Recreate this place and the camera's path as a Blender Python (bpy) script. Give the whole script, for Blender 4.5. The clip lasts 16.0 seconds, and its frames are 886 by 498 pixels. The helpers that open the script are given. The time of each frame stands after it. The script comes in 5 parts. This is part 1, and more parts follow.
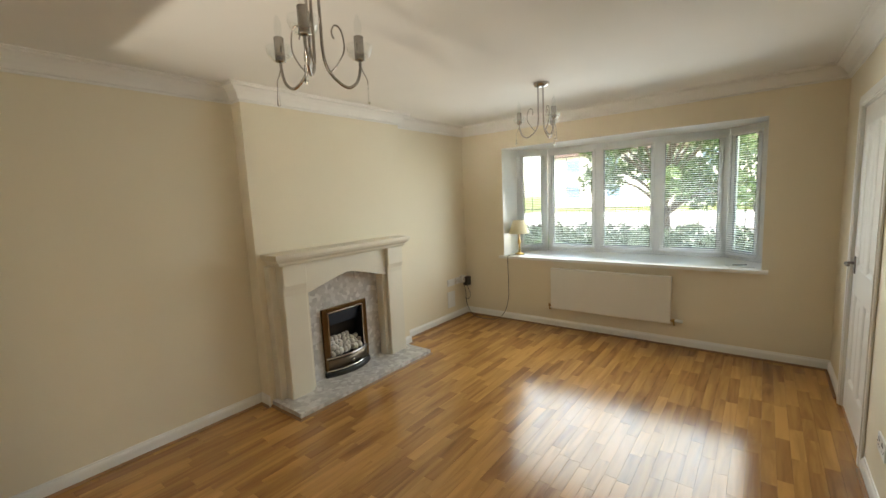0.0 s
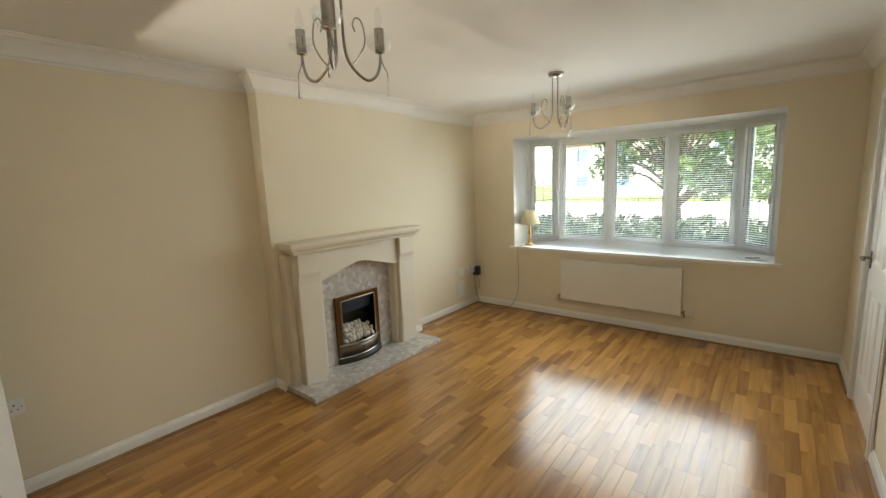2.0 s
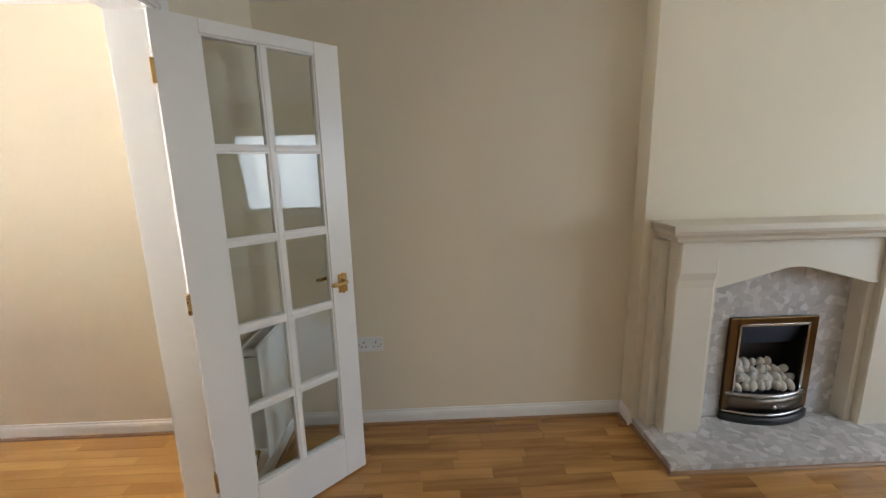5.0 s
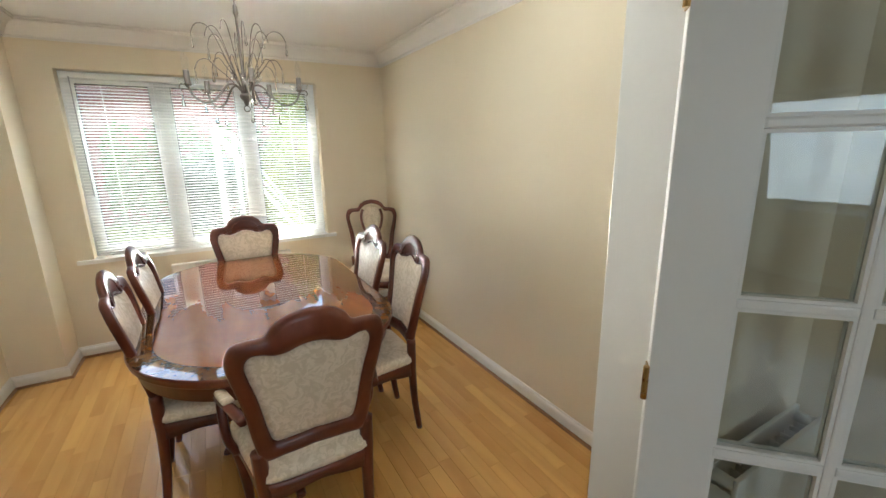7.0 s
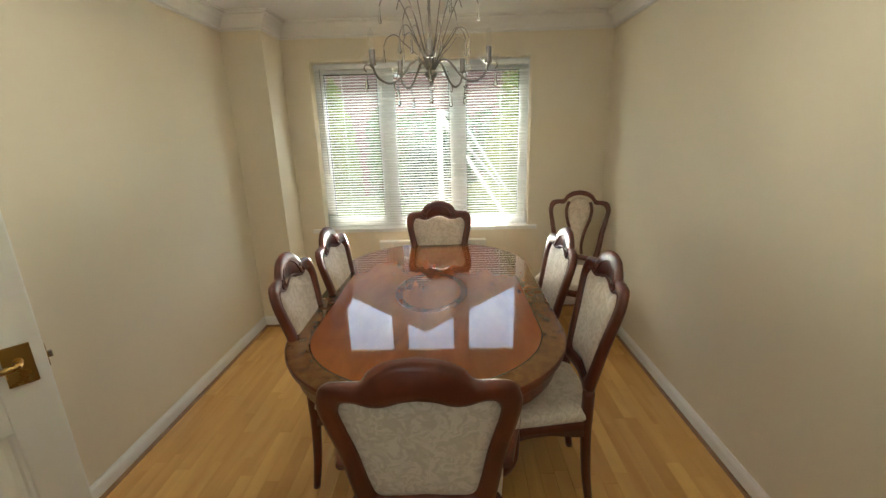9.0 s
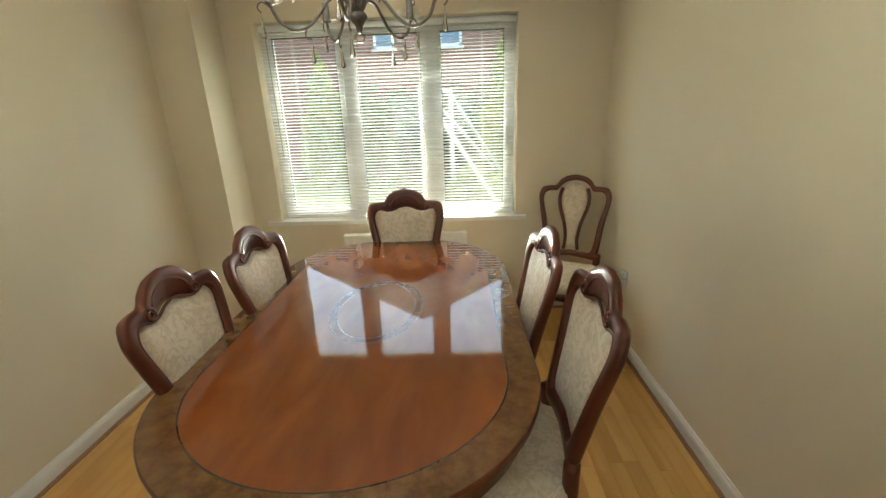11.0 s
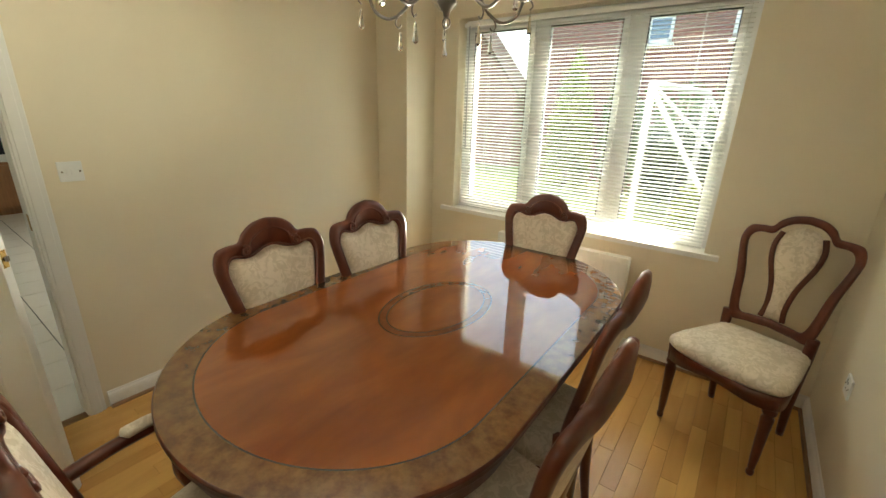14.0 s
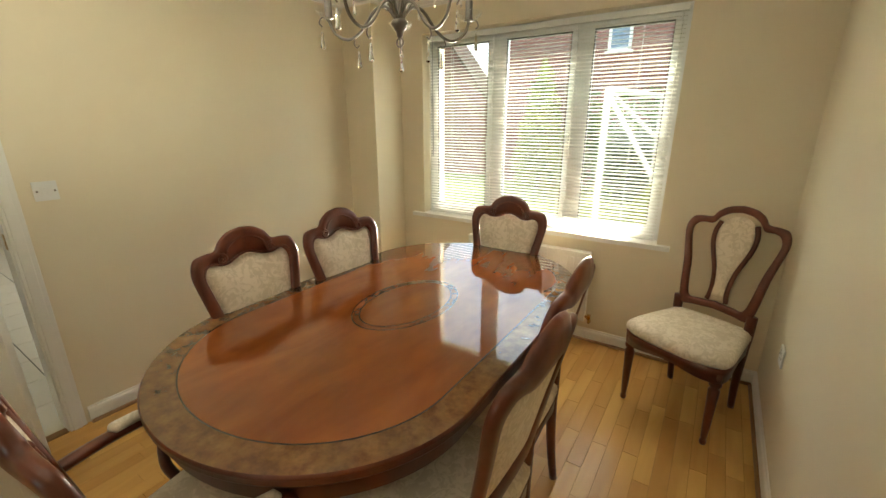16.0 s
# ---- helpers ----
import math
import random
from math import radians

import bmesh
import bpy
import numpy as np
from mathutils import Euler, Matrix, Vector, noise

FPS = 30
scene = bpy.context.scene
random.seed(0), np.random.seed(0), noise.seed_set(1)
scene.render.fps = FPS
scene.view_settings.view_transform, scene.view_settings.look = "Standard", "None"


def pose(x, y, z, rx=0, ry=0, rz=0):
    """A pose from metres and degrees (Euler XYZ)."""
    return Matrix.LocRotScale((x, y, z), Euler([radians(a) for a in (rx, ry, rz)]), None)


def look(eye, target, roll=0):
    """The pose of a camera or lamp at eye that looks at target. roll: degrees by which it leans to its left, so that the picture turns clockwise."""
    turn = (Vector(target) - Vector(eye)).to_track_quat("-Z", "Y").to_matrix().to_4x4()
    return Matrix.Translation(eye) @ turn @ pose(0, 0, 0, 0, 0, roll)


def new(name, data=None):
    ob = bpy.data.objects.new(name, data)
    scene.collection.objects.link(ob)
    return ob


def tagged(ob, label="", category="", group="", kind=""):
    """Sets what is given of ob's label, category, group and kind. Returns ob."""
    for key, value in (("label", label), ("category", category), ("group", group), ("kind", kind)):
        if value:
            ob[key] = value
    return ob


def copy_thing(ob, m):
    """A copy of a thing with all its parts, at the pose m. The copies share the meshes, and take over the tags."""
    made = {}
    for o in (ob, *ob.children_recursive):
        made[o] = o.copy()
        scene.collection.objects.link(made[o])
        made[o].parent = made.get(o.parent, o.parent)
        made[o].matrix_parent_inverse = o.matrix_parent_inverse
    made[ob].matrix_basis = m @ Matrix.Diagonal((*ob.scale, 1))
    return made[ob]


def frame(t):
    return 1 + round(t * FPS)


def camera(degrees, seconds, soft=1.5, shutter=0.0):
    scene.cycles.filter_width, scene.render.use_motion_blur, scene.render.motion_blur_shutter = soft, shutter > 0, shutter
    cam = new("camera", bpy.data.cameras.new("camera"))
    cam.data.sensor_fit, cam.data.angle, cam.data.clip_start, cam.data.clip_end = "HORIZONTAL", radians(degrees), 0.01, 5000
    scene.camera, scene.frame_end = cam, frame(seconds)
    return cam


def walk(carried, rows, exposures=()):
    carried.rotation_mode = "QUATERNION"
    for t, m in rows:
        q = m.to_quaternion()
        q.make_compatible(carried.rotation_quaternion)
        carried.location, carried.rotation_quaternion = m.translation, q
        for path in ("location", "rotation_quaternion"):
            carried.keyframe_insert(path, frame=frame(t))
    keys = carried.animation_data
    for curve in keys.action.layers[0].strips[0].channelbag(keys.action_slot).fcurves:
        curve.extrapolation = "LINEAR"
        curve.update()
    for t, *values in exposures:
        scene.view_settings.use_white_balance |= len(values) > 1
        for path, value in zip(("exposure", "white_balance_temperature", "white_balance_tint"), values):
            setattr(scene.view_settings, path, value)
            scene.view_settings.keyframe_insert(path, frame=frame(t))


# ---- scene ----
cam = camera(94.1, 16.0)
PATH = [
    (0, (3.086, 0.421, 1.555), (1.863, 1.983, 1.303), -2.7),
    (0.5, (3.069, 0.395, 1.561), (1.804, 1.923, 1.302), -2.7),
    (1, (3.062, 0.372, 1.568), (1.781, 1.885, 1.305), -2.6),
    (1.5, (3.051, 0.363, 1.56), (1.794, 1.894, 1.285), -2.3),
    (2, (3.067, 0.376, 1.575), (1.821, 1.91, 1.269), -2.3),
    (2.5, (3.026, 0.382, 1.548), (1.809, 1.936, 1.223), -2.3),
    (3, (2.96, 0.419, 1.54), (1.646, 1.88, 1.172), -2.1),
    (3.2, (2.887, 0.466, 1.516), (1.51, 1.869, 1.148), -1.6),
    (5.3, (2.095, 0.846, 1.496), (0.155, 0.584, 1.086), -1.2),
    (5.5, (2.013, 0.828, 1.502), (0.118, 0.341, 1.084), -0.9),
    (6, (1.793, 0.841, 1.518), (0.177, -0.254, 1.082), -0.2),
    (6.6, (1.636, 0.627, 1.519), (0.429, -0.896, 1.044), -0.8),
    (7, (1.576, 0.471, 1.536), (0.623, -1.222, 1.063), -1.0),
    (7.5, (1.511, 0.347, 1.539), (0.913, -1.497, 1.049), -1.3),
    (8, (1.414, 0.242, 1.545), (1.144, -1.678, 1.054), -0.8),
    (8.5, (1.326, 0.151, 1.553), (1.287, -1.782, 1.042), -0.8),
    (10.8, (1.068, -0.382, 1.519), (1.215, -2.274, 0.889), -2.6),
    (11, (1.047, -0.445, 1.507), (1.127, -2.343, 0.88), -2.2),
    (11.2, (1.054, -0.516, 1.507), (1.062, -2.419, 0.891), -1.4),
    (11.5, (1.021, -0.604, 1.525), (1.026, -2.508, 0.911), -0.5),
    (12, (0.937, -0.707, 1.518), (1.175, -2.595, 0.902), 0.7),
    (12.5, (0.808, -0.784, 1.507), (1.322, -2.607, 0.863), 1.2),
    (12.8, (0.795, -0.818, 1.504), (1.399, -2.609, 0.85), 1.2),
    (13, (0.75, -0.839, 1.499), (1.449, -2.599, 0.857), 1.4),
    (13.5, (0.609, -0.82, 1.495), (1.55, -2.463, 0.85), 2.1),
    (14, (0.501, -0.776, 1.49), (1.624, -2.306, 0.858), 1.7),
    (14.5, (0.477, -0.742, 1.5), (1.658, -2.238, 0.893), 1.1),
    (15, (0.435, -0.732, 1.493), (1.592, -2.251, 0.898), 0.6),
    (15.5, (0.401, -0.716, 1.486), (1.501, -2.278, 0.893), 0.1),
    (16, (0.374, -0.706, 1.49), (1.431, -2.299, 0.901), -0.1),
]
EXPOSURES = [(0.0, 3.5, 7450, 8), (3.2, 3.5, 7450, 8), (5.3, 3.5, 6200, 13), (6.0, 3.3, 6200, 13), (7.0, 3.05, 6050, 5), (8.5, 2.6, 6450, 2), (11.0, 2.58, 6750, -4), (13.0, 2.64, 6950, -3), (16.0, 2.70, 7600, -1)]
walk(cam, [(t, look(eye, target, roll)) for t, eye, target, roll in PATH], EXPOSURES)

# ---- world, sun ----
SUN_DIR = Vector((0.34, -0.94, 1.80)).normalized()
world = bpy.data.worlds.new("sky")
scene.world = world
world.use_nodes = True
wn = world.node_tree.nodes
sky = wn.new("ShaderNodeTexSky")
sky.sky_type, sky.sun_disc = "NISHITA", False
sky.sun_elevation = math.asin(SUN_DIR.z)
sky.sun_rotation = math.atan2(SUN_DIR.x, SUN_DIR.y)
sky.air_density, sky.dust_density = 1.0, 1.5
world.node_tree.links.new(sky.outputs[0], wn["Background"].inputs[0])
wn["Background"].inputs[1].default_value = 0.10
sun = new("sun", bpy.data.lights.new("sun", "SUN"))
sun.data.energy, sun.data.angle, sun.data.color = 0.9, radians(0.6), (1.0, 0.95, 0.86)
sun.matrix_world = look((0, 0, 0), -SUN_DIR)


def sky_light(name, eye, target, w, h, power, colour, spread=180):
    """An added area lamp that stands in for sky light at a window opening."""
    lamp = new(name, bpy.data.lights.new(name, "AREA"))
    lamp.data.shape, lamp.data.size, lamp.data.size_y, lamp.data.energy, lamp.data.color = "RECTANGLE", w, h, power, colour
    lamp.data.spread = radians(spread)
    lamp.matrix_world = look(eye, target)


# added lamps outside, above the window heads and out of view
sky_light("sky_light_dining", (1.50, -4.15, 2.95), (1.35, -2.2, 0.9), 1.9, 0.9, 82, (1.0, 0.96, 0.90))
# fill lamp added outside the kitchen's unseen opening
sky_light("fill_light_kitchen", (5.4, -4.3, 2.9), (5.4, -2.2, 0.6), 1.8, 0.9, 24, (1.0, 0.96, 0.90))
sky_light("sky_light_bay", (1.83, 6.35, 3.70), (1.80, 4.3, 0.9), 2.4, 0.9, 55, (0.70, 0.86, 1.0))
# fill strip added under the dining window head, in place of high sky light
sky_light("head_fill_dining", (1.509, -3.488, 2.105), (1.509, -3.088, 1.115), 1.70, 0.05, 0.4, (1.0, 0.97, 0.92), 62)
# fill strip added at the dining sill, aimed up in place of lawn-reflected daylight
sky_light("sill_fill_dining", (1.509, -3.492, 0.79), (1.400, -2.592, 1.235), 1.70, 0.04, 7.2, (1.0, 0.97, 0.92), 62)
# panel lamp added inside the bay opening, in place of the window's daylight
sky_light("window_fill_bay", (1.83, 4.88, 1.43), (1.75, 3.88, 1.18), 2.36, 1.10, 2.9, (0.80, 0.91, 1.0), 145)


# ---- material helpers ----
def mat(name, colour, rough=0.5, metal=0.0, dark=None, scale=8.0, fine=60.0, bump=0.05, amount=1.0, stretch=(1, 1, 1), coat=0.0, spec=0.5, sheen=0.0, detail=5.0, rvar=0.08):
    """Two scales of colour variation, roughness variation and fine relief."""
    m = bpy.data.materials.new(name)
    m.use_nodes = True
    n, l = m.node_tree.nodes, m.node_tree.links
    b = n["Principled BSDF"]
    tc, mp = n.new("ShaderNodeTexCoord"), n.new("ShaderNodeMapping")
    mp.inputs["Scale"].default_value = stretch
    l.new(tc.outputs["Object"], mp.inputs["Vector"])
    big, small = n.new("ShaderNodeTexNoise"), n.new("ShaderNodeTexNoise")
    for t, s in ((big, scale), (small, fine)):
        t.inputs["Scale"].default_value, t.inputs["Detail"].default_value = s, detail
        l.new(mp.outputs[0], t.inputs["Vector"])
    mixf = n.new("ShaderNodeMath")
    mixf.operation = "MULTIPLY_ADD"
    l.new(small.outputs["Fac"], mixf.inputs[0])
    mixf.inputs[1].default_value = 0.4
    l.new(big.outputs["Fac"], mixf.inputs[2])
    ramp = n.new("ShaderNodeValToRGB")
    d = dark or tuple(c * 0.965 for c in colour)
    ramp.color_ramp.elements[0].position, ramp.color_ramp.elements[1].position = 0.5, 0.9
    ramp.color_ramp.elements[0].color, ramp.color_ramp.elements[1].color = (*d, 1), (*colour, 1)
    l.new(mixf.outputs[0], ramp.inputs[0])
    l.new(ramp.outputs[0], b.inputs["Base Color"])
    rr = n.new("ShaderNodeMapRange")
    rr.inputs["To Min"].default_value, rr.inputs["To Max"].default_value = max(0.0, rough - rvar), min(1.0, rough + rvar)
    l.new(big.outputs["Fac"], rr.inputs["Value"])
    l.new(rr.outputs[0], b.inputs["Roughness"])
    b.inputs["Metallic"].default_value = metal
    b.inputs["Coat Weight"].default_value = coat
    b.inputs["Coat Roughness"].default_value = 0.06
    b.inputs["Specular IOR Level"].default_value = spec
    if sheen:
        b.inputs["Sheen Weight"].default_value = sheen
    if bump:
        bp = n.new("ShaderNodeBump")
        bp.inputs["Strength"].default_value, bp.inputs["Distance"].default_value = bump, 0.01
        l.new(small.outputs["Fac"], bp.inputs["Height"])
        l.new(bp.outputs[0], b.inputs["Normal"])
    return m


def wood(name, light, dark, rough=0.35, grain=(40, 3, 40), coat=0.0, vary=0.35, bump=0.03, fine=0.25, rvar=0.05):
    """Grain along local y; each piece takes its own tone."""
    m = bpy.data.materials.new(name)
    m.use_nodes = True
    n, l = m.node_tree.nodes, m.node_tree.links
    b = n["Principled BSDF"]
    tc, mp, oi, geo = n.new("ShaderNodeTexCoord"), n.new("ShaderNodeMapping"), n.new("ShaderNodeObjectInfo"), n.new("ShaderNodeNewGeometry")
    add = n.new("ShaderNodeMath")
    add.operation = "ADD"
    l.new(oi.outputs["Random"], add.inputs[0])
    l.new(geo.outputs["Random Per Island"], add.inputs[1])
    fr = n.new("ShaderNodeMath")
    fr.operation = "FRACT"
    l.new(add.outputs[0], fr.inputs[0])
    off = n.new("ShaderNodeVectorMath")
    off.operation = "SCALE"
    off.inputs[0].default_value = (13.1, 7.7, 5.3)
    l.new(fr.outputs[0], off.inputs["Scale"])
    va = n.new("ShaderNodeVectorMath")
    l.new(tc.outputs["Object"], va.inputs[0])
    l.new(off.outputs[0], va.inputs[1])
    mp.inputs["Scale"].default_value = grain
    l.new(va.outputs[0], mp.inputs["Vector"])
    g, f = n.new("ShaderNodeTexNoise"), n.new("ShaderNodeTexNoise")
    g.inputs["Scale"].default_value, g.inputs["Detail"].default_value, g.inputs["Distortion"].default_value = 1.0, 6, 1.2
    f.inputs["Scale"].default_value, f.inputs["Detail"].default_value = 5.0, 4
    l.new(mp.outputs[0], g.inputs["Vector"])
    l.new(mp.outputs[0], f.inputs["Vector"])
    s1 = n.new("ShaderNodeMath")
    s1.operation = "MULTIPLY_ADD"
    l.new(fr.outputs[0], s1.inputs[0])
    s1.inputs[1].default_value = vary
    l.new(g.outputs["Fac"], s1.inputs[2])
    s2 = n.new("ShaderNodeMath")
    s2.operation = "MULTIPLY_ADD"
    l.new(f.outputs["Fac"], s2.inputs[0])
    s2.inputs[1].default_value = fine
    l.new(s1.outputs[0], s2.inputs[2])
    ramp = n.new("ShaderNodeValToRGB")
    ramp.color_ramp.elements[0].position, ramp.color_ramp.elements[1].position = 0.42, 0.95 + vary * 0.6
    ramp.color_ramp.elements[0].color, ramp.color_ramp.elements[1].color = (*dark, 1), (*light, 1)
    l.new(s2.outputs[0], ramp.inputs[0])
    l.new(ramp.outputs[0], b.inputs["Base Color"])
    rr = n.new("ShaderNodeMapRange")
    rr.inputs["To Min"].default_value, rr.inputs["To Max"].default_value = max(0.0, rough - rvar), rough + rvar
    l.new(g.outputs["Fac"], rr.inputs["Value"])
    l.new(rr.outputs[0], b.inputs["Roughness"])
    b.inputs["Coat Weight"].default_value, b.inputs["Coat Roughness"].default_value = coat, 0.05
    bp = n.new("ShaderNodeBump")
    bp.inputs["Strength"].default_value, bp.inputs["Distance"].default_value = bump, 0.004
    l.new(f.outputs["Fac"], bp.inputs["Height"])
    l.new(bp.outputs[0], b.inputs["Normal"])
    return m


def damask(name):
    """Ivory brocade: scrolled leaf figure in satin on a greyer ground."""
    m = bpy.data.materials.new(name)
    m.use_nodes = True
    n, l = m.node_tree.nodes, m.node_tree.links
    b = n["Principled BSDF"]
    tc = n.new("ShaderNodeTexCoord")
    warp = n.new("ShaderNodeTexNoise")
    warp.inputs["Scale"].default_value, warp.inputs["Detail"].default_value = 14, 3
    l.new(tc.outputs["Object"], warp.inputs["Vector"])
    sc = n.new("ShaderNodeVectorMath")
    sc.operation = "MULTIPLY_ADD"
    l.new(warp.outputs["Color"], sc.inputs[0])
    sc.inputs[1].default_value = (0.09, 0.09, 0.09)
    l.new(tc.outputs["Object"], sc.inputs[2])
    w = n.new("ShaderNodeTexNoise")
    w.inputs["Scale"].default_value, w.inputs["Detail"].default_value, w.inputs["Distortion"].default_value = 23, 2.5, 2.2
    l.new(sc.outputs[0], w.inputs["Vector"])
    thread = n.new("ShaderNodeTexNoise")
    thread.inputs["Scale"].default_value = 420
    l.new(tc.outputs["Object"], thread.inputs["Vector"])
    ramp = n.new("ShaderNodeValToRGB")
    e = ramp.color_ramp.elements
    e[0].position, e[0].color = 0.43, (0.62, 0.525, 0.40, 1)
    e[1].position, e[1].color = 0.57, (0.75, 0.65, 0.525, 1)
    l.new(w.outputs["Fac"], ramp.inputs[0])
    l.new(ramp.outputs[0], b.inputs["Base Color"])
    rr = n.new("ShaderNodeMapRange")
    rr.inputs["From Min"].default_value, rr.inputs["From Max"].default_value = 0.45, 0.55
    rr.inputs["To Min"].default_value, rr.inputs["To Max"].default_value = 0.75, 0.48
    l.new(w.outputs["Fac"], rr.inputs["Value"])
    l.new(rr.outputs[0], b.inputs["Roughness"])
    b.inputs["Sheen Weight"].default_value = 0.25
    bp = n.new("ShaderNodeBump")
    bp.inputs["Strength"].default_value, bp.inputs["Distance"].default_value = 0.15, 0.002
    l.new(thread.outputs["Fac"], bp.inputs["Height"])
    l.new(bp.outputs[0], b.inputs["Normal"])
    return m


def brick(name, c1, c2, mortar, scale):
    m = bpy.data.materials.new(name)
    m.use_nodes = True
    n, l = m.node_tree.nodes, m.node_tree.links
    b = n["Principled BSDF"]
    tc, sep, com = n.new("ShaderNodeTexCoord"), n.new("ShaderNodeSeparateXYZ"), n.new("ShaderNodeCombineXYZ")
    l.new(tc.outputs["Object"], sep.inputs[0])
    a = n.new("ShaderNodeMath")
    l.new(sep.outputs[0], a.inputs[0])
    l.new(sep.outputs[1], a.inputs[1])
    l.new(a.outputs[0], com.inputs[0])
    l.new(sep.outputs[2], com.inputs[1])
    t = n.new("ShaderNodeTexBrick")
    l.new(com.outputs[0], t.inputs["Vector"])
    t.inputs["Color1"].default_value, t.inputs["Color2"].default_value, t.inputs["Mortar"].default_value = (*c1, 1), (*c2, 1), (*mortar, 1)
    t.inputs["Scale"].default_value, t.inputs["Mortar Size"].default_value = 1.0, 0.006
    t.inputs["Brick Width"].default_value, t.inputs["Row Height"].default_value = 0.225 * scale, 0.075 * scale
    l.new(t.outputs["Color"], b.inputs["Base Color"])
    b.inputs["Roughness"].default_value = 0.85
    bp = n.new("ShaderNodeBump")
    bp.inputs["Strength"].default_value, bp.inputs["Distance"].default_value, bp.invert = 0.5, 0.01, True
    l.new(t.outputs["Fac"], bp.inputs["Height"])
    l.new(bp.outputs[0], b.inputs["Normal"])
    return m


def pane_mat(name, tint=(1, 1, 1), gloss=1.0):
    m = bpy.data.materials.new(name)
    m.use_nodes = True
    n, l = m.node_tree.nodes, m.node_tree.links
    n.remove(n["Principled BSDF"])
    tr, gl, fr, mx = n.new("ShaderNodeBsdfTransparent"), n.new("ShaderNodeBsdfGlossy"), n.new("ShaderNodeLayerWeight"), n.new("ShaderNodeMixShader")
    tr.inputs[0].default_value = (*tint, 1)
    gl.inputs["Roughness"].default_value = 0.01
    gl.inputs["Color"].default_value = (gloss, gloss, gloss, 1)
    pw, sc = n.new("ShaderNodeMath"), n.new("ShaderNodeMath")
    pw.operation, sc.operation = "POWER", "MULTIPLY_ADD"
    l.new(fr.outputs["Facing"], pw.inputs[0])
    pw.inputs[1].default_value = 5.0
    l.new(pw.outputs[0], sc.inputs[0])
    sc.inputs[1].default_value, sc.inputs[2].default_value = 0.95, 0.04
    l.new(sc.outputs[0], mx.inputs[0])
    fr.inputs["Blend"].default_value = 0.5
    l.new(tr.outputs[0], mx.inputs[1])
    l.new(gl.outputs[0], mx.inputs[2])
    l.new(mx.outputs[0], n["Material Output"].inputs[0])
    return m


def clear_mat(name):
    m = bpy.data.materials.new(name)
    m.use_nodes = True
    b = m.node_tree.nodes["Principled BSDF"]
    b.inputs["Base Color"].default_value = (0.97, 0.98, 0.98, 1)
    b.inputs["Transmission Weight"].default_value, b.inputs["Roughness"].default_value, b.inputs["IOR"].default_value = 1.0, 0.02, 1.5
    return m


def speckled_stone(name):
    m = bpy.data.materials.new(name)
    m.use_nodes = True
    n, l = m.node_tree.nodes, m.node_tree.links
    b = n["Principled BSDF"]
    tc, v, ns = n.new("ShaderNodeTexCoord"), n.new("ShaderNodeTexVoronoi"), n.new("ShaderNodeTexNoise")
    v.inputs["Scale"].default_value, ns.inputs["Scale"].default_value = 26, 9
    ns.inputs["Detail"].default_value = 6
    l.new(tc.outputs["Object"], ns.inputs["Vector"])
    wv = n.new("ShaderNodeVectorMath")
    wv.operation = "MULTIPLY_ADD"
    l.new(ns.outputs["Color"], wv.inputs[0])
    wv.inputs[1].default_value = (0.06, 0.06, 0.06)
    l.new(tc.outputs["Object"], wv.inputs[2])
    l.new(wv.outputs[0], v.inputs["Vector"])
    sp = n.new("ShaderNodeSeparateColor")
    l.new(v.outputs["Color"], sp.inputs[0])
    ramp = n.new("ShaderNodeValToRGB")
    e = ramp.color_ramp.elements
    e[0].position, e[0].color = 0.0, (0.43, 0.405, 0.38, 1)
    e[1].position, e[1].color = 1.0, (0.66, 0.635, 0.61, 1)
    x = ramp.color_ramp.elements.new(0.6)
    x.color = (0.53, 0.50, 0.47, 1)
    l.new(sp.outputs[0], ramp.inputs[0])
    l.new(ramp.outputs[0], b.inputs["Base Color"])
    b.inputs["Roughness"].default_value = 0.12
    return m


WALL = mat("cream_emulsion", (0.79, 0.71, 0.555), 0.75, dark=(0.77, 0.69, 0.535), scale=1.5, fine=220, bump=0.06)
CEIL = mat("white_ceiling_paint", (0.82, 0.80, 0.76), 0.85, scale=2, fine=180, bump=0.06)
TRIM = mat("white_gloss_paint", (0.82, 0.81, 0.78), 0.30, dark=(0.81, 0.80, 0.765), scale=3, fine=90, bump=0.02, rvar=0.02)
UPVC = mat("white_upvc", (0.84, 0.85, 0.85), 0.3, scale=5, fine=40, bump=0.0)
SLAT = mat("white_blind_slat", (0.84, 0.84, 0.82), 0.4, scale=5, fine=60, bump=0.0)
OAK_DARK = wood("oak_strip_brown", (0.56, 0.285, 0.084), (0.23, 0.100, 0.028), 0.18, (12, 1.2, 12), vary=0.38, fine=0.12, bump=0.01, rvar=0.02)
OAK_DARK.node_tree.nodes["Principled BSDF"].inputs["Specular IOR Level"].default_value = 0.8
OAK_PALE = wood("oak_strip_honey", (0.73, 0.425, 0.138), (0.51, 0.265, 0.080), 0.26, (7, 0.8, 7), vary=0.34, fine=0.05, bump=0.006, rvar=0.012)
BEAD = wood("oak_beading", (0.33, 0.18, 0.08), (0.19, 0.09, 0.03), 0.4)
MAHOG = wood("mahogany_polish", (0.155, 0.034, 0.013), (0.055, 0.011, 0.005), 0.31, (9, 9, 4), coat=0.06, vary=0.15)
YEW = wood("cherry_veneer", (0.31, 0.092, 0.023), (0.18, 0.046, 0.011), 0.006, (5, 1.6, 5), coat=0.0, vary=0.0, bump=0.0, rvar=0.002)
YEW.node_tree.nodes["Principled BSDF"].inputs["IOR"].default_value = 1.82
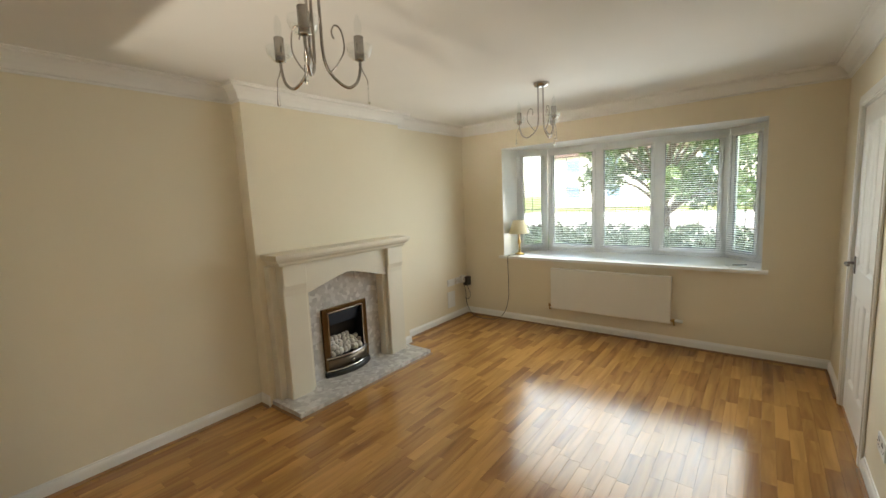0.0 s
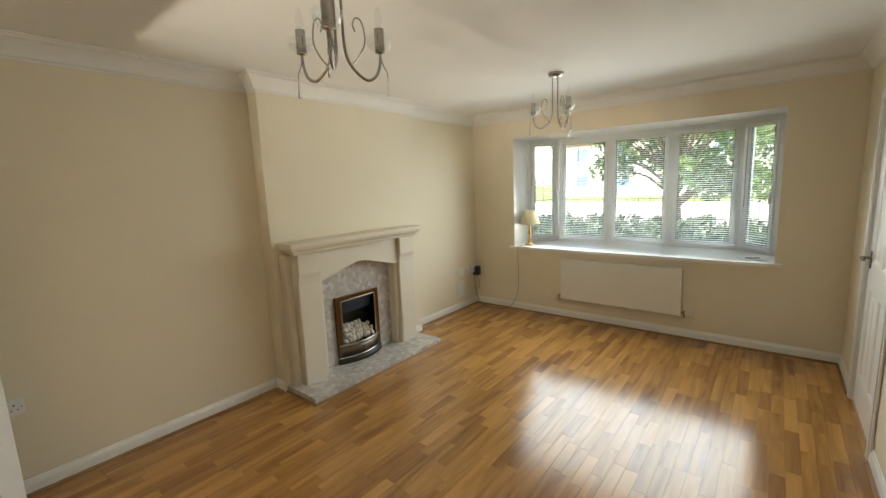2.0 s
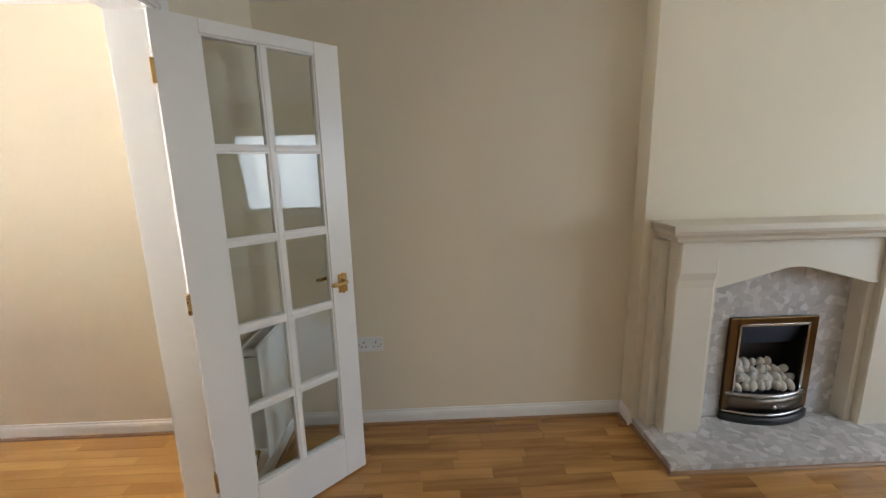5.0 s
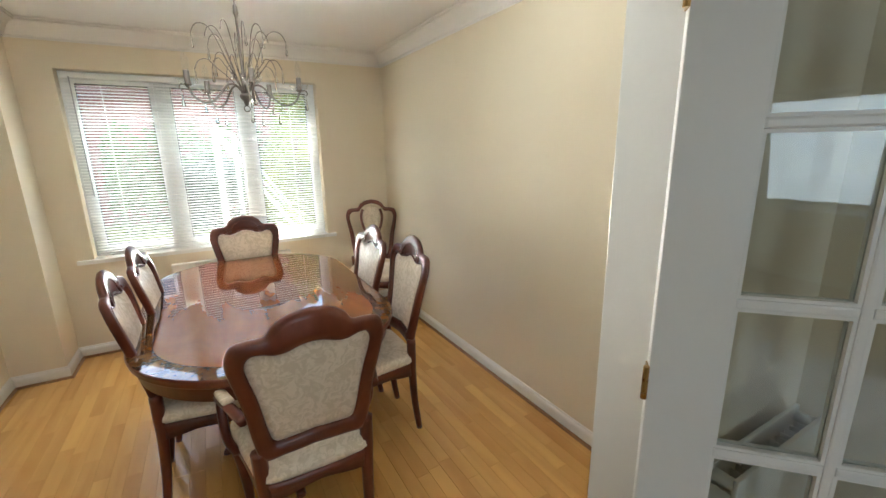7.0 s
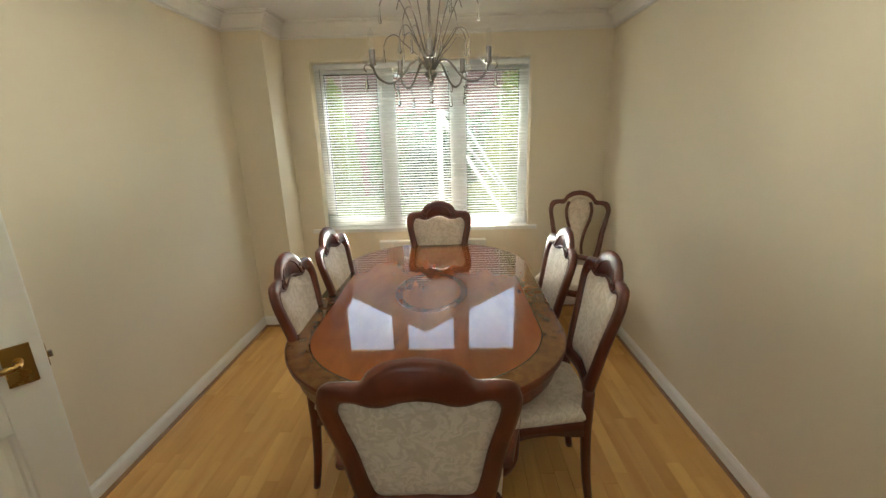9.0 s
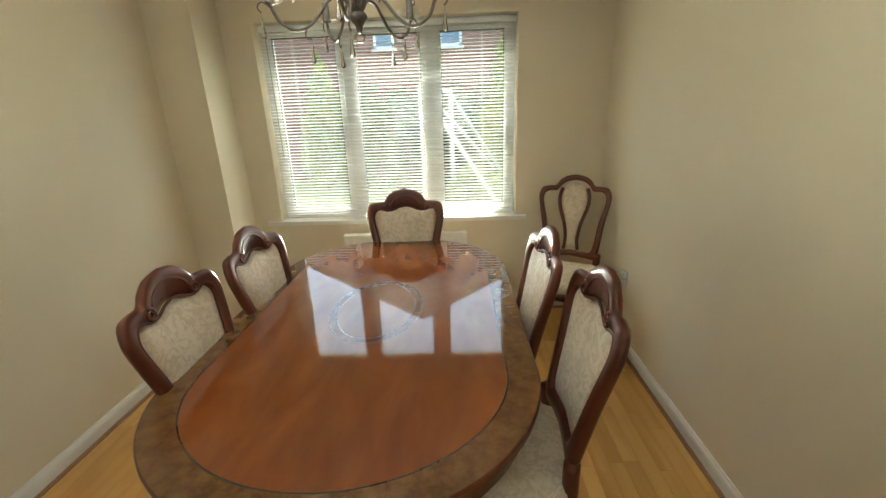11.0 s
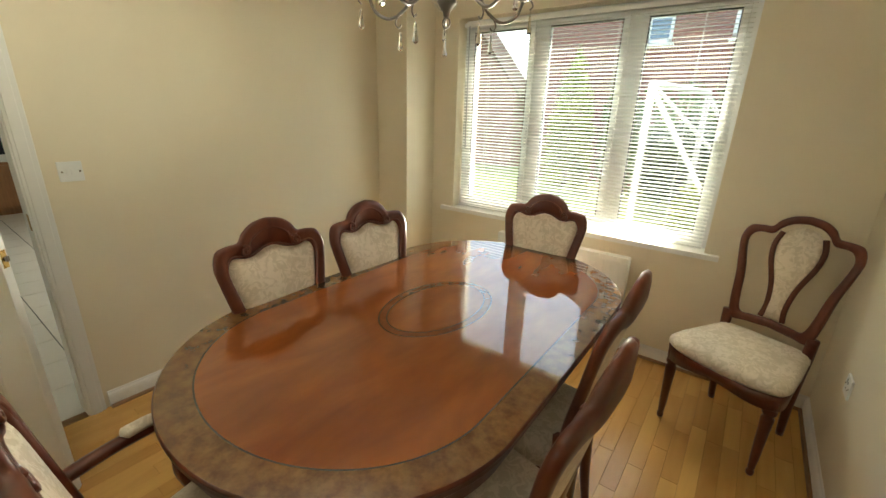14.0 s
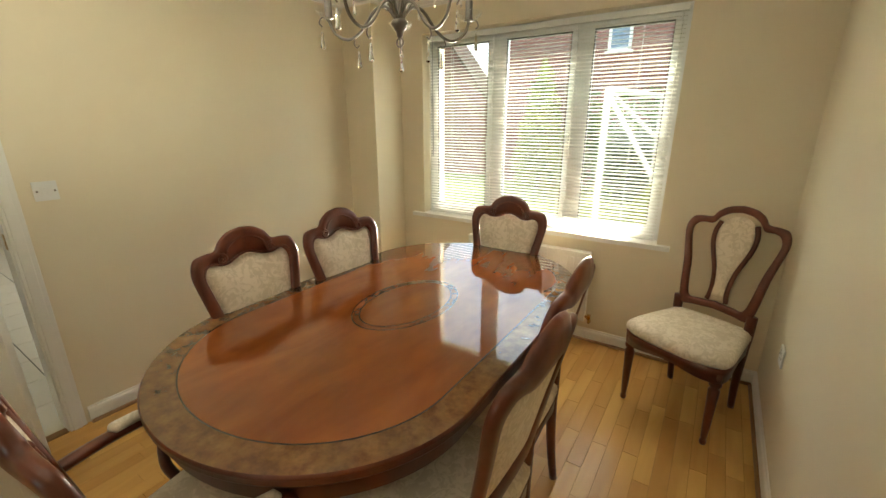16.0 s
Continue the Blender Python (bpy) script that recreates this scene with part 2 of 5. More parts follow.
BURL = mat("burr_walnut_banding", (0.20, 0.092, 0.030), 0.02, dark=(0.10, 0.040, 0.013), scale=26, fine=90, bump=0.0, coat=0.0, detail=8, rvar=0.01)
STRING = mat("dark_stringing", (0.05, 0.022, 0.010), 0.02, bump=0.0, rvar=0.01)
OVAL = wood("burr_oval_veneer", (0.23, 0.068, 0.019), (0.13, 0.034, 0.010), 0.018, (22, 22, 22), coat=0.0, vary=0.0, bump=0.0, rvar=0.002)
for m in (BURL, STRING, OVAL):
    m.node_tree.nodes["Principled BSDF"].inputs["IOR"].default_value = 1.82
DAMASK = damask("ivory_damask")
BRASS = mat("brass", (0.47, 0.31, 0.11), 0.28, 1.0, scale=20, fine=90, bump=0.02)
CHROME = mat("brushed_chrome", (0.42, 0.40, 0.38), 0.2, 1.0, scale=20, fine=120, bump=0.02)
PEWTER = mat("pewter_metal", (0.20, 0.18, 0.165), 0.32, 1.0, scale=20, fine=120, bump=0.03)
CRYSTAL = clear_mat("crystal_glass")
THIN = pane_mat("thin_glass", (0.96, 0.97, 0.97))
GLASS = pane_mat("window_glass")
DOORGLASS = pane_mat("door_glass", (0.90, 0.92, 0.91))
STONE = speckled_stone("pearl_marble")
PLASTER = mat("cream_fire_surround", (0.74, 0.68, 0.56), 0.5, scale=4, fine=90, bump=0.05)
RADW = mat("radiator_enamel", (0.80, 0.79, 0.74), 0.35, scale=3, fine=60, bump=0.0)
BLACK = mat("black_iron", (0.015, 0.015, 0.016), 0.4, scale=10, fine=80, bump=0.05)
PEBBLE = mat("pale_pebble", (0.70, 0.66, 0.58), 0.7, dark=(0.5, 0.46, 0.4), scale=20, fine=120, bump=0.1)
PLASTIC = mat("white_plastic", (0.80, 0.80, 0.78), 0.35, bump=0.0)
GASKET = mat("dark_rubber", (0.03, 0.03, 0.032), 0.6, bump=0.0)
GREYPL = mat("grey_plastic", (0.42, 0.42, 0.44), 0.4, bump=0.0)
CORD = mat("dark_flex", (0.05, 0.03, 0.02), 0.6, bump=0.0)
SHADE = mat("parchment_shade", (0.72, 0.63, 0.42), 0.8, scale=10, fine=200, bump=0.05)
TILE = mat("pale_floor_tile", (0.70, 0.66, 0.58), 0.3, scale=6, fine=50, bump=0.03)
GROUT = mat("dark_grout", (0.06, 0.055, 0.05), 0.9, scale=20, fine=90)
KITWOOD = wood("kitchen_beech", (0.42, 0.20, 0.085), (0.27, 0.115, 0.045), 0.35, (30, 30, 2), vary=0.1)
WORKTOP = mat("dark_worktop", (0.03, 0.03, 0.035), 0.25, scale=60, fine=200, bump=0.0)
OVENW = mat("white_oven_enamel", (0.8, 0.8, 0.8), 0.25, bump=0.0)
OVENGL = mat("dark_oven_glass", (0.03, 0.03, 0.035), 0.06, bump=0.0)
GRASS = mat("lawn", (0.22, 0.26, 0.06), 0.9, dark=(0.11, 0.16, 0.03), scale=1.2, fine=30, bump=0.4)
LEAF = mat("leaf_green", (0.10, 0.17, 0.03), 0.6, dark=(0.035, 0.08, 0.015), scale=3, fine=14, bump=0.0)
LEAFY = mat("leaf_golden", (0.30, 0.33, 0.04), 0.6, dark=(0.09, 0.14, 0.02), scale=2, fine=9, bump=0.0)
LEAFD = mat("leaf_dark", (0.04, 0.07, 0.025), 0.6, dark=(0.02, 0.04, 0.015), scale=3, fine=12, bump=0.0)
BARK = mat("bark", (0.12, 0.09, 0.06), 0.9, scale=8, fine=40, bump=0.5)
BRICKR = brick("red_brick", (0.25, 0.100, 0.085), (0.19, 0.075, 0.065), (0.30, 0.26, 0.24), 1.0)
ROOF = mat("brown_roof_tile", (0.12, 0.075, 0.055), 0.85, scale=3, fine=30, bump=0.3)
RENDERW = mat("pale_render", (0.70, 0.66, 0.58), 0.9, scale=1, fine=30, bump=0.1)
PAVE = mat("pale_paving", (0.50, 0.47, 0.42), 0.9, scale=2, fine=40, bump=0.1)
# reflected sky put into the panes' base colour as blue
SKYGL = mat("sky_reflection_glass", (0.16, 0.24, 0.34), 0.08, bump=0.0)


# ---- mesh helpers ----
def link(name, bm, material, parent=None, smooth=False):
    me = bpy.data.meshes.new(name)
    if smooth:
        for f in bm.faces:
            f.smooth = True
    bm.to_mesh(me)
    bm.free()
    me.materials.append(material)
    ob = new(name, me)
    if parent is not None:
        ob.parent = parent
    return ob


def part(name, bm, material, parent, label="", smooth=False):
    ob = link(name, bm, material, parent, smooth)
    if label:
        ob["label"] = label
    return ob


def thing(name, label, category, m=None, group="", kind=""):
    ob = new(name)
    ob.empty_display_size = 0.1
    if m is not None:
        ob.matrix_world = m
    return tagged(ob, label, category, group, kind)


def struct(name, bm, material, label="", smooth=False):
    return tagged(link(name, bm, material, None, smooth), label or name.replace("_", " "), name.split("_")[0], kind="structure")


def add_box(bm, lo, hi, bevel=0.0):
    vs = [bm.verts.new((x, y, z)) for x in (lo[0], hi[0]) for y in (lo[1], hi[1]) for z in (lo[2], hi[2])]
    fs = [bm.faces.new([vs[i] for i in q]) for q in ((0, 1, 3, 2), (4, 6, 7, 5), (0, 4, 5, 1), (2, 3, 7, 6), (0, 2, 6, 4), (1, 5, 7, 3))]
    if bevel:
        es = {e for f in fs for e in f.edges}
        bmesh.ops.bevel(bm, geom=list(es), offset=bevel, segments=2, affect="EDGES", profile=0.6)
    return bm


def box(lo, hi, bevel=0.0):
    return add_box(bmesh.new(), lo, hi, bevel)


def boxes(*pairs, bevel=0.0):
    bm = bmesh.new()
    for lo, hi in pairs:
        add_box(bm, lo, hi, bevel)
    return bm


def spline(pts, per=6, closed=False):
    """Catmull-Rom through the points."""
    p = [Vector(q) for q in pts]
    n, out = len(p), []
    for i in range(n if closed else n - 1):
        g = lambda k: p[k % n] if closed else p[min(max(k, 0), n - 1)]
        a, b, c, d = g(i - 1), g(i), g(i + 1), g(i + 2)
        for s in range(per):
            t = s / per
            out.append(0.5 * (2 * b + (c - a) * t + (2 * a - 5 * b + 4 * c - d) * t * t + (3 * b - a - 3 * c + d) * t ** 3))
    if not closed:
        out.append(p[-1])
    return out


def skin(bm, rings, close_ring=True, caps=True, loop=False):
    """Faces between successive rings of points."""
    vr = [[bm.verts.new(q) for q in r] for r in rings]
    n = len(vr[0])
    for i in range(len(vr) if loop else len(vr) - 1):
        a, b = vr[i], vr[(i + 1) % len(vr)]
        for j in range(n if close_ring else n - 1):
            k = (j + 1) % n
            bm.faces.new((a[j], a[k], b[k], b[j]))
    if caps and not loop and close_ring:
        bm.faces.new(list(reversed(vr[0])))
        bm.faces.new(vr[-1])
    return bm


def tube(path, radius, sides=8, flat=1.0, bm=None, caps=True):
    """A rod along a path; radius a number or one per point; flat squeezes it along its second axis."""
    bm = bm or bmesh.new()
    p = [Vector(q) for q in path]
    up = Vector((0, 0, 1))
    prev = None
    rings = []
    for i, q in enumerate(p):
        t = (p[min(i + 1, len(p) - 1)] - p[max(i - 1, 0)]).normalized()
        if prev is None:
            prev = t.cross(up if abs(t.z) < 0.9 else Vector((0, 1, 0))).normalized()
        prev = (prev - t * prev.dot(t)).normalized()
        s = t.cross(prev)
        r = radius[i] if isinstance(radius, (list, tuple)) else radius
        rings.append([q + prev * (r * math.cos(6.28318 * k / sides)) + s * (r * flat * math.sin(6.28318 * k / sides)) for k in range(sides)])
    return skin(bm, rings, caps=caps)


def lathe(profile, sides=16, bm=None, at=(0, 0, 0)):
    bm = bm or bmesh.new()
    o = Vector(at)
    rings = [[o + Vector((max(r, 0.0004) * math.cos(6.28318 * k / sides), max(r, 0.0004) * math.sin(6.28318 * k / sides), z)) for k in range(sides)] for r, z in profile]
    return skin(bm, rings)


def sweep(path, profile, closed=False):
    """A moulding along a plan path with mitred corners; profile of (out, z), out to the left of the path."""
    p = [Vector((x, y)) for x, y in path]
    n = len(p)
    rings = []
    for i in range(n):
        a = p[i - 1] if (i or closed) else None
        c = p[(i + 1) % n] if (i < n - 1 or closed) else None
        d1 = (p[i] - a).normalized() if a is not None else (c - p[i]).normalized()
        d2 = (c - p[i]).normalized() if c is not None else d1
        n1, n2 = Vector((-d1.y, d1.x)), Vector((-d2.y, d2.x))
        mit = (n1 + n2) / max(0.2, 1 + n1.dot(n2))
        rings.append([Vector((p[i].x + mit.x * o, p[i].y + mit.y * o, z)) for o, z in profile])
    bm = skin(bmesh.new(), rings, caps=not closed, loop=closed)
    bmesh.ops.recalc_face_normals(bm, faces=bm.faces)
    return bm


def wall_with_hole(axis, at, thick, lo, hi, height, holes):
    """Boxes of a wall along x or y (axis), from lo to hi, around holes (a, b, bottom, top)."""
    bm = bmesh.new()

    def piece(a, b, z0, z1):
        if b - a < 1e-4 or z1 - z0 < 1e-4:
            return
        if axis == "x":
            add_box(bm, (a, min(at, at + thick), z0), (b, max(at, at + thick), z1))
        else:
            add_box(bm, (min(at, at + thick), a, z0), (max(at, at + thick), b, z1))
    x = lo
    for a, b, z0, z1 in sorted(holes):
        piece(x, a, 0 - 0.2, height)
        piece(a, b, -0.2, z0)
        piece(a, b, z1, height)
        x = b
    piece(x, hi, -0.2, height)
    return bm

# ---- plan ----
LX, LY, H = 3.56, 4.85, 2.40          # living room
DX, DY0, DY1 = 2.90, -0.14, -3.47     # dining room
OPEN0, OPEN1, OPENH = 0.77, 2.03, 2.01   # double door opening
BAYL, BAYR, BAYT = 0.57, 3.09, 2.09
SILLZ = 0.80
BAYY, BAYC0, BAYC1, BAYS = 5.50, 0.87, 2.79, 5.22
DWL, DWR, DWT, DWS = 0.625, 2.393, 2.117, 0.765
KY0, KY1 = -1.115, -0.355               # kitchen doorway

# ---- walls, floors, ceilings ----
struct("wall_west", box((-0.30, -3.77, -0.2), (0, LY, H)), WALL, "cream painted plaster wall")
struct("chimney_breast", wall_with_hole("y", 0.0, 0.124, 1.952, 3.555, H, [(2.455, 2.925, 0.05, 0.638)]), WALL, "cream painted chimney breast behind the fireplace")
struct("wall_north", wall_with_hole("x", LY, 0.30, -0.30, LX + 0.3, H, [(BAYL, BAYR, SILLZ - 0.03, BAYT)]), WALL, "cream painted wall with the bay window opening")
struct("wall_east", wall_with_hole("y", LX, 0.12, 0.0, LY, H, [(3.42, 4.20, -0.2, 2.01)]), WALL, "cream painted wall with a panelled door")
struct("wall_partition", wall_with_hole("x", 0.0, DY0, 0.0, LX, H, [(OPEN0, OPEN1, -0.2, OPENH)]), WALL, "cream painted partition between living and dining room")
struct("wall_dining_east", wall_with_hole("y", DX, 0.12, -3.77, DY0, H, [(KY0, KY1, -0.2, 2.01)]), WALL, "cream painted wall with the kitchen doorway")
struct("wall_south", wall_with_hole("x", DY1, -0.30, 0.0, DX, H, [(DWL, DWR, DWS - 0.03, DWT)]), WALL, "cream painted wall with the dining room window")
struct("wall_boxing", box((2.605, DY1, 0), (DX, -3.147, H)), WALL, "cream painted boxed-in corner")
struct("ceiling_living", box((-0.3, DY0, H), (LX + 0.3, LY + 0.3, H + 0.2)), CEIL, "white painted ceiling")
struct("ceiling_dining", box((-0.3, -3.77, H), (DX + 0.12, DY0 - 0.0005, H + 0.2)), CEIL, "white painted ceiling")
struct("floor_bed", boxes(((-0.3, -0.07, -0.2), (LX + 0.3, LY + 0.3, -0.012)), ((-0.3, -3.77, -0.2), (DX, -0.07, -0.012))), BEAD, "timber floor bed under the strips")
# bay shell: sides, head and low wall under the sill
bay_plan = [(BAYL, LY + 0.3), (BAYL, BAYS), (BAYC0, BAYY), (BAYC1, BAYY), (BAYR, BAYS), (BAYR, LY + 0.3)]


def bay_prism(z0, z1, grow):
    bm = bmesh.new()
    pl = [(BAYL - grow, LY + 0.3), (BAYL - grow, BAYS + 0.1 * grow), (BAYC0 - 0.4 * grow, BAYY + grow), (BAYC1 + 0.4 * grow, BAYY + grow), (BAYR + grow, BAYS + 0.1 * grow), (BAYR + grow, LY + 0.3)]
    skin(bm, [[(x, y, z0) for x, y in pl], [(x, y, z1) for x, y in pl]])
    bmesh.ops.recalc_face_normals(bm, faces=bm.faces)
    return bm


struct("bay_post", boxes(((BAYL - 0.1, LY + 0.3, SILLZ - 0.03), (BAYL, BAYS + 0.03, BAYT)), ((BAYR, LY + 0.3, SILLZ - 0.03), (BAYR + 0.1, BAYS + 0.03, BAYT))), CEIL, "white painted corner posts of the bay")
struct("trim_bay_reveal", boxes(((BAYL, LY + 0.004, SILLZ + 0.001), (BAYL + 0.004, BAYS - 0.002, BAYT - 0.004)), ((BAYR - 0.004, LY + 0.004, SILLZ + 0.001), (BAYR, BAYS - 0.002, BAYT - 0.004)), ((BAYL, LY + 0.004, BAYT - 0.004), (BAYR, LY + 0.299, BAYT))), TRIM, "white painted reveals of the bay opening")
struct("bay_head", bay_prism(BAYT, BAYT + 0.2, 0.2), CEIL, "white painted soffit of the bay")
struct("bay_base", bay_prism(-0.2, SILLZ - 0.032, 0.1), BRICKR, "brick base under the bay window")

# mouldings
COVE = [(0, H - 0.112), (0.007, H - 0.112), (0.007, H - 0.100), (0.020, H - 0.094), (0.030, H - 0.072), (0.048, H - 0.046), (0.072, H - 0.026), (0.094, H - 0.019), (0.094, H - 0.008), (0.106, H - 0.006), (0.106, H), (0, H)]
SKIRT = [(0, 0), (0.015, 0), (0.015, 0.058), (0.012, 0.070), (0.006, 0.078), (0.005, 0.086), (0, 0.088)]
QUAD = [(0.0155, 0), (0.030, 0), (0.0285, 0.007), (0.024, 0.012), (0.0155, 0.0145)]
living_path = [(0, 0), (LX, 0), (LX, LY), (0, LY), (0, 3.555), (0.124, 3.555), (0.124, 1.952), (0, 1.952)]
dining_path = [(0, DY1), (2.605, DY1), (2.605, -3.147), (DX, -3.147), (DX, DY0), (0, DY0)]
struct("coving_living", sweep(living_path, COVE, True), CEIL, "white plaster coving")
struct("coving_dining", sweep(dining_path, COVE, True), CEIL, "white plaster coving")
for nm, pth in (("baseboard_living", [(0.124, 1.952), (0, 1.952), (0, 0), (OPEN0 - 0.07, 0)]),
                ("baseboard_partition", [(OPEN1 + 0.07, 0), (LX, 0), (LX, 3.35)]),
                ("baseboard_bay", [(LX, 4.27), (LX, LY), (0, LY), (0, 3.555), (0.124, 3.555), (0.124, 3.46)]),
                ("baseboard_dining", [(OPEN0 - 0.07, DY0), (0, DY0), (0, DY1), (2.605, DY1), (2.605, -3.147), (DX, -3.147), (DX, KY0 - 0.07)])):
    struct(nm, sweep(pth, SKIRT), TRIM, "white painted skirting board")
    struct(nm.replace("baseboard", "trim"), sweep(pth, QUAD), BEAD, "oak quadrant beading along the skirting")

# door linings and architraves
def lining(name, axis, a, b, face0, face1, top, extra=0.012, width=0.068):
    """Lining boards inside an opening and architraves on both faces. axis: the wall's run."""
    bm = bmesh.new()
    t = 0.022

    def bx(u0, u1, v0, v1, z0, z1, bev=0.0):
        lo, hi = ((u0, v0, z0), (u1, v1, z1)) if axis == "x" else ((v0, u0, z0), (v1, u1, z1))
        add_box(bm, lo, hi, bev)
    f0, f1 = min(face0, face1) - 0.002, max(face0, face1) + 0.002
    bx(a, a + t, f0, f1, 0, top)
    bx(b - t, b, f0, f1, 0, top)
    bx(a + t, b - t, f0, f1, top - t, top)
    for v0, v1 in ((f0 - extra, f0), (f1, f1 + extra)):
        for k, (w, d) in enumerate(((width, 0.0), (width * 0.55, 0.006))):
            vv0, vv1 = (v0 - d, v1) if v1 == f0 else (v0, v1 + d)
            off = 0.006 + k * 0.012
            bx(a + t - off - w, a + t - off, vv0, vv1, 0, top + w - t + off, 0.003)
            bx(b - t + off, b - t + off + w, vv0, vv1, 0, top + w - t + off, 0.003)
            bx(a + t - off, b - t + off, vv0, vv1, top - t + off, top + w - t + off, 0.003)
    return struct(name, bm, TRIM, "white painted door lining and architrave")


lining("trim_double_door", "x", OPEN0, OPEN1, DY0, 0.0, OPENH)
lining("trim_kitchen_door", "y", KY0, KY1, DX, DX + 0.12, 2.01)
lining("trim_hall_door", "y", 3.42, 4.20, LX, LX + 0.12, 2.01)
struct("trim_threshold", box((OPEN0 + 0.022, -0.085, -0.008), (OPEN1 - 0.022, -0.045, 0.006), 0.003), BEAD, "oak threshold strip in the doorway")
struct("trim_kitchen_threshold", box((DX - 0.01, KY0 + 0.022, -0.008), (DX + 0.04, KY1 - 0.022, 0.006), 0.003), BEAD, "wooden threshold strip at the kitchen door")

# kitchen beyond the doorway
KX, KS, KN = 9.0, -3.3, DY0
struct("wall_kitchen_east", box((KX, KS, -0.2), (KX + 0.2, KN, H)), TRIM, "pale kitchen wall")
# unseen opening, added only so that light reaches the kitchen
struct("wall_kitchen_south", wall_with_hole("x", KS, -0.2, DX + 0.12, KX + 0.2, H, [(4.4, 6.4, 1.0, 2.1)]), WALL, "kitchen wall with an unseen opening added to let light in")
struct("wall_kitchen_north", box((LX, KN, -0.2), (KX + 0.2, -0.001, H)), WALL, "cream kitchen wall")
struct("ceiling_kitchen", box((DX + 0.1205, KS - 0.2, H), (KX + 0.2, KN - 0.0005, H + 0.2)), CEIL, "white kitchen ceiling")
struct("floor_kitchen", box((DX + 0.0, KS, -0.2), (KX, KN, -0.008)), GROUT, "dark grout bed of the kitchen floor")


# ---- windows ----
def sill(name, lo, hi, label):
    return struct(name, box(lo, hi, 0.008), TRIM, label)


bm = bmesh.new()
pl = [(BAYL - 0.045, LY - 0.05), (BAYR + 0.045, LY - 0.05), (BAYR + 0.045, LY - 0.001), (BAYR, LY - 0.001), (BAYR, BAYS), (BAYC1, BAYY), (BAYC0, BAYY), (BAYL, BAYS), (BAYL, LY - 0.001), (BAYL - 0.045, LY - 0.001)]
skin(bm, [[(x, y, SILLZ - 0.03) for x, y in pl], [(x, y, SILLZ) for x, y in pl]])
bmesh.ops.recalc_face_normals(bm, faces=bm.faces)
struct("window_sill_bay", bm, TRIM, "deep white gloss sill of the bay window")
struct("window_sill_dining", boxes(((DWL - 0.075, DY1 + 0.0005, DWS - 0.03), (DWR + 0.10, DY1 + 0.035, DWS)), ((DWL, DY1 - 0.30, DWS - 0.03), (DWR, DY1 + 0.0005, DWS)), bevel=0.0), TRIM, "white painted window sill")


def casement(name, p, q, z0, z1, lights, leaded, label, depth=0.06):
    """A upvc window between plan points p and q (left to right seen from inside), with equal lights."""
    p, q = Vector(p), Vector(q)
    L = (q - p).length
    ang = math.degrees(math.atan2(q.y - p.y, q.x - p.x))
    w = thing(name, label, "window", pose(p.x, p.y, z0, 0, 0, ang), kind="structure")
    hgt = z1 - z0
    fw = 0.05
    part("window_frame", boxes(((0, 0, 0), (L, depth, fw)), ((0, 0, hgt - fw), (L, depth, hgt)), ((0, 0, fw), (fw, depth, hgt - fw)), ((L - fw, 0, fw), (L, depth, hgt - fw)),
                               *[((L * k / lights - 0.035, 0, fw), (L * k / lights + 0.035, depth, hgt - fw)) for k in range(1, lights)], bevel=0.004), UPVC, w)
    for k in range(lights):
        a = L * k / lights + (fw if k == 0 else 0.035)
        b = L * (k + 1) / lights - (fw if k == lights - 1 else 0.035)
        s = 0.035
        part("sash", boxes(((a, -0.012, fw), (b, 0.03, fw + s)), ((a, -0.012, hgt - fw - s), (b, 0.03, hgt - fw)), ((a, -0.012, fw + s), (a + s, 0.03, hgt - fw - s)), ((b - s, -0.012, fw + s), (b, 0.03, hgt - fw - s)), bevel=0.004), UPVC, w)
        g = part("pane", box((a + s, 0.008, fw + s), (b - s, 0.014, hgt - fw - s)), GLASS, w, "clear glass pane")
        g.visible_shadow = False
        part("gasket", boxes(((a + s - 0.001, -0.0135, fw + s - 0.001), (b - s + 0.001, 0.004, fw + s + 0.004)), ((a + s - 0.001, -0.0135, hgt - fw - s - 0.004), (b - s + 0.001, 0.004, hgt - fw - s + 0.001)),
                             ((a + s - 0.001, -0.0135, fw + s + 0.004), (a + s + 0.004, 0.004, hgt - fw - s - 0.004)), ((b - s - 0.004, -0.0135, fw + s + 0.004), (b - s + 0.001, 0.004, hgt - fw - s - 0.004))), GASKET, w, "dark rubber glazing gasket")
        if leaded:
            nx, nz = max(2, round((b - a) / 0.16)), 5
            bml = bmesh.new()
            for i in range(1, nx):
                x = a + s + (b - a - 2 * s) * i / nx
                add_box(bml, (x - 0.003, 0.004, fw + s), (x + 0.003, 0.0075, hgt - fw - s))
            for i in range(1, nz):
                z = fw + s + (hgt - 2 * fw - 2 * s) * i / nz
                add_box(bml, (a + s, 0.003, z - 0.003), (b - s, 0.0038, z + 0.003))
            part("lead_strip", bml, PEWTER, w, "grey lead glazing strips")
        part("window_handle", boxes(((b - 0.026, -0.022, hgt * 0.42), (b - 0.010, -0.012, hgt * 0.42 + 0.07)), ((b - 0.024, -0.042, hgt * 0.42 + 0.03), (b - 0.012, -0.022, hgt * 0.42 + 0.05)), ((b - 0.024, -0.046, hgt * 0.42 - 0.06), (b - 0.012, -0.036, hgt * 0.42 + 0.05)), bevel=0.003), UPVC, w, "white handle")
    return w


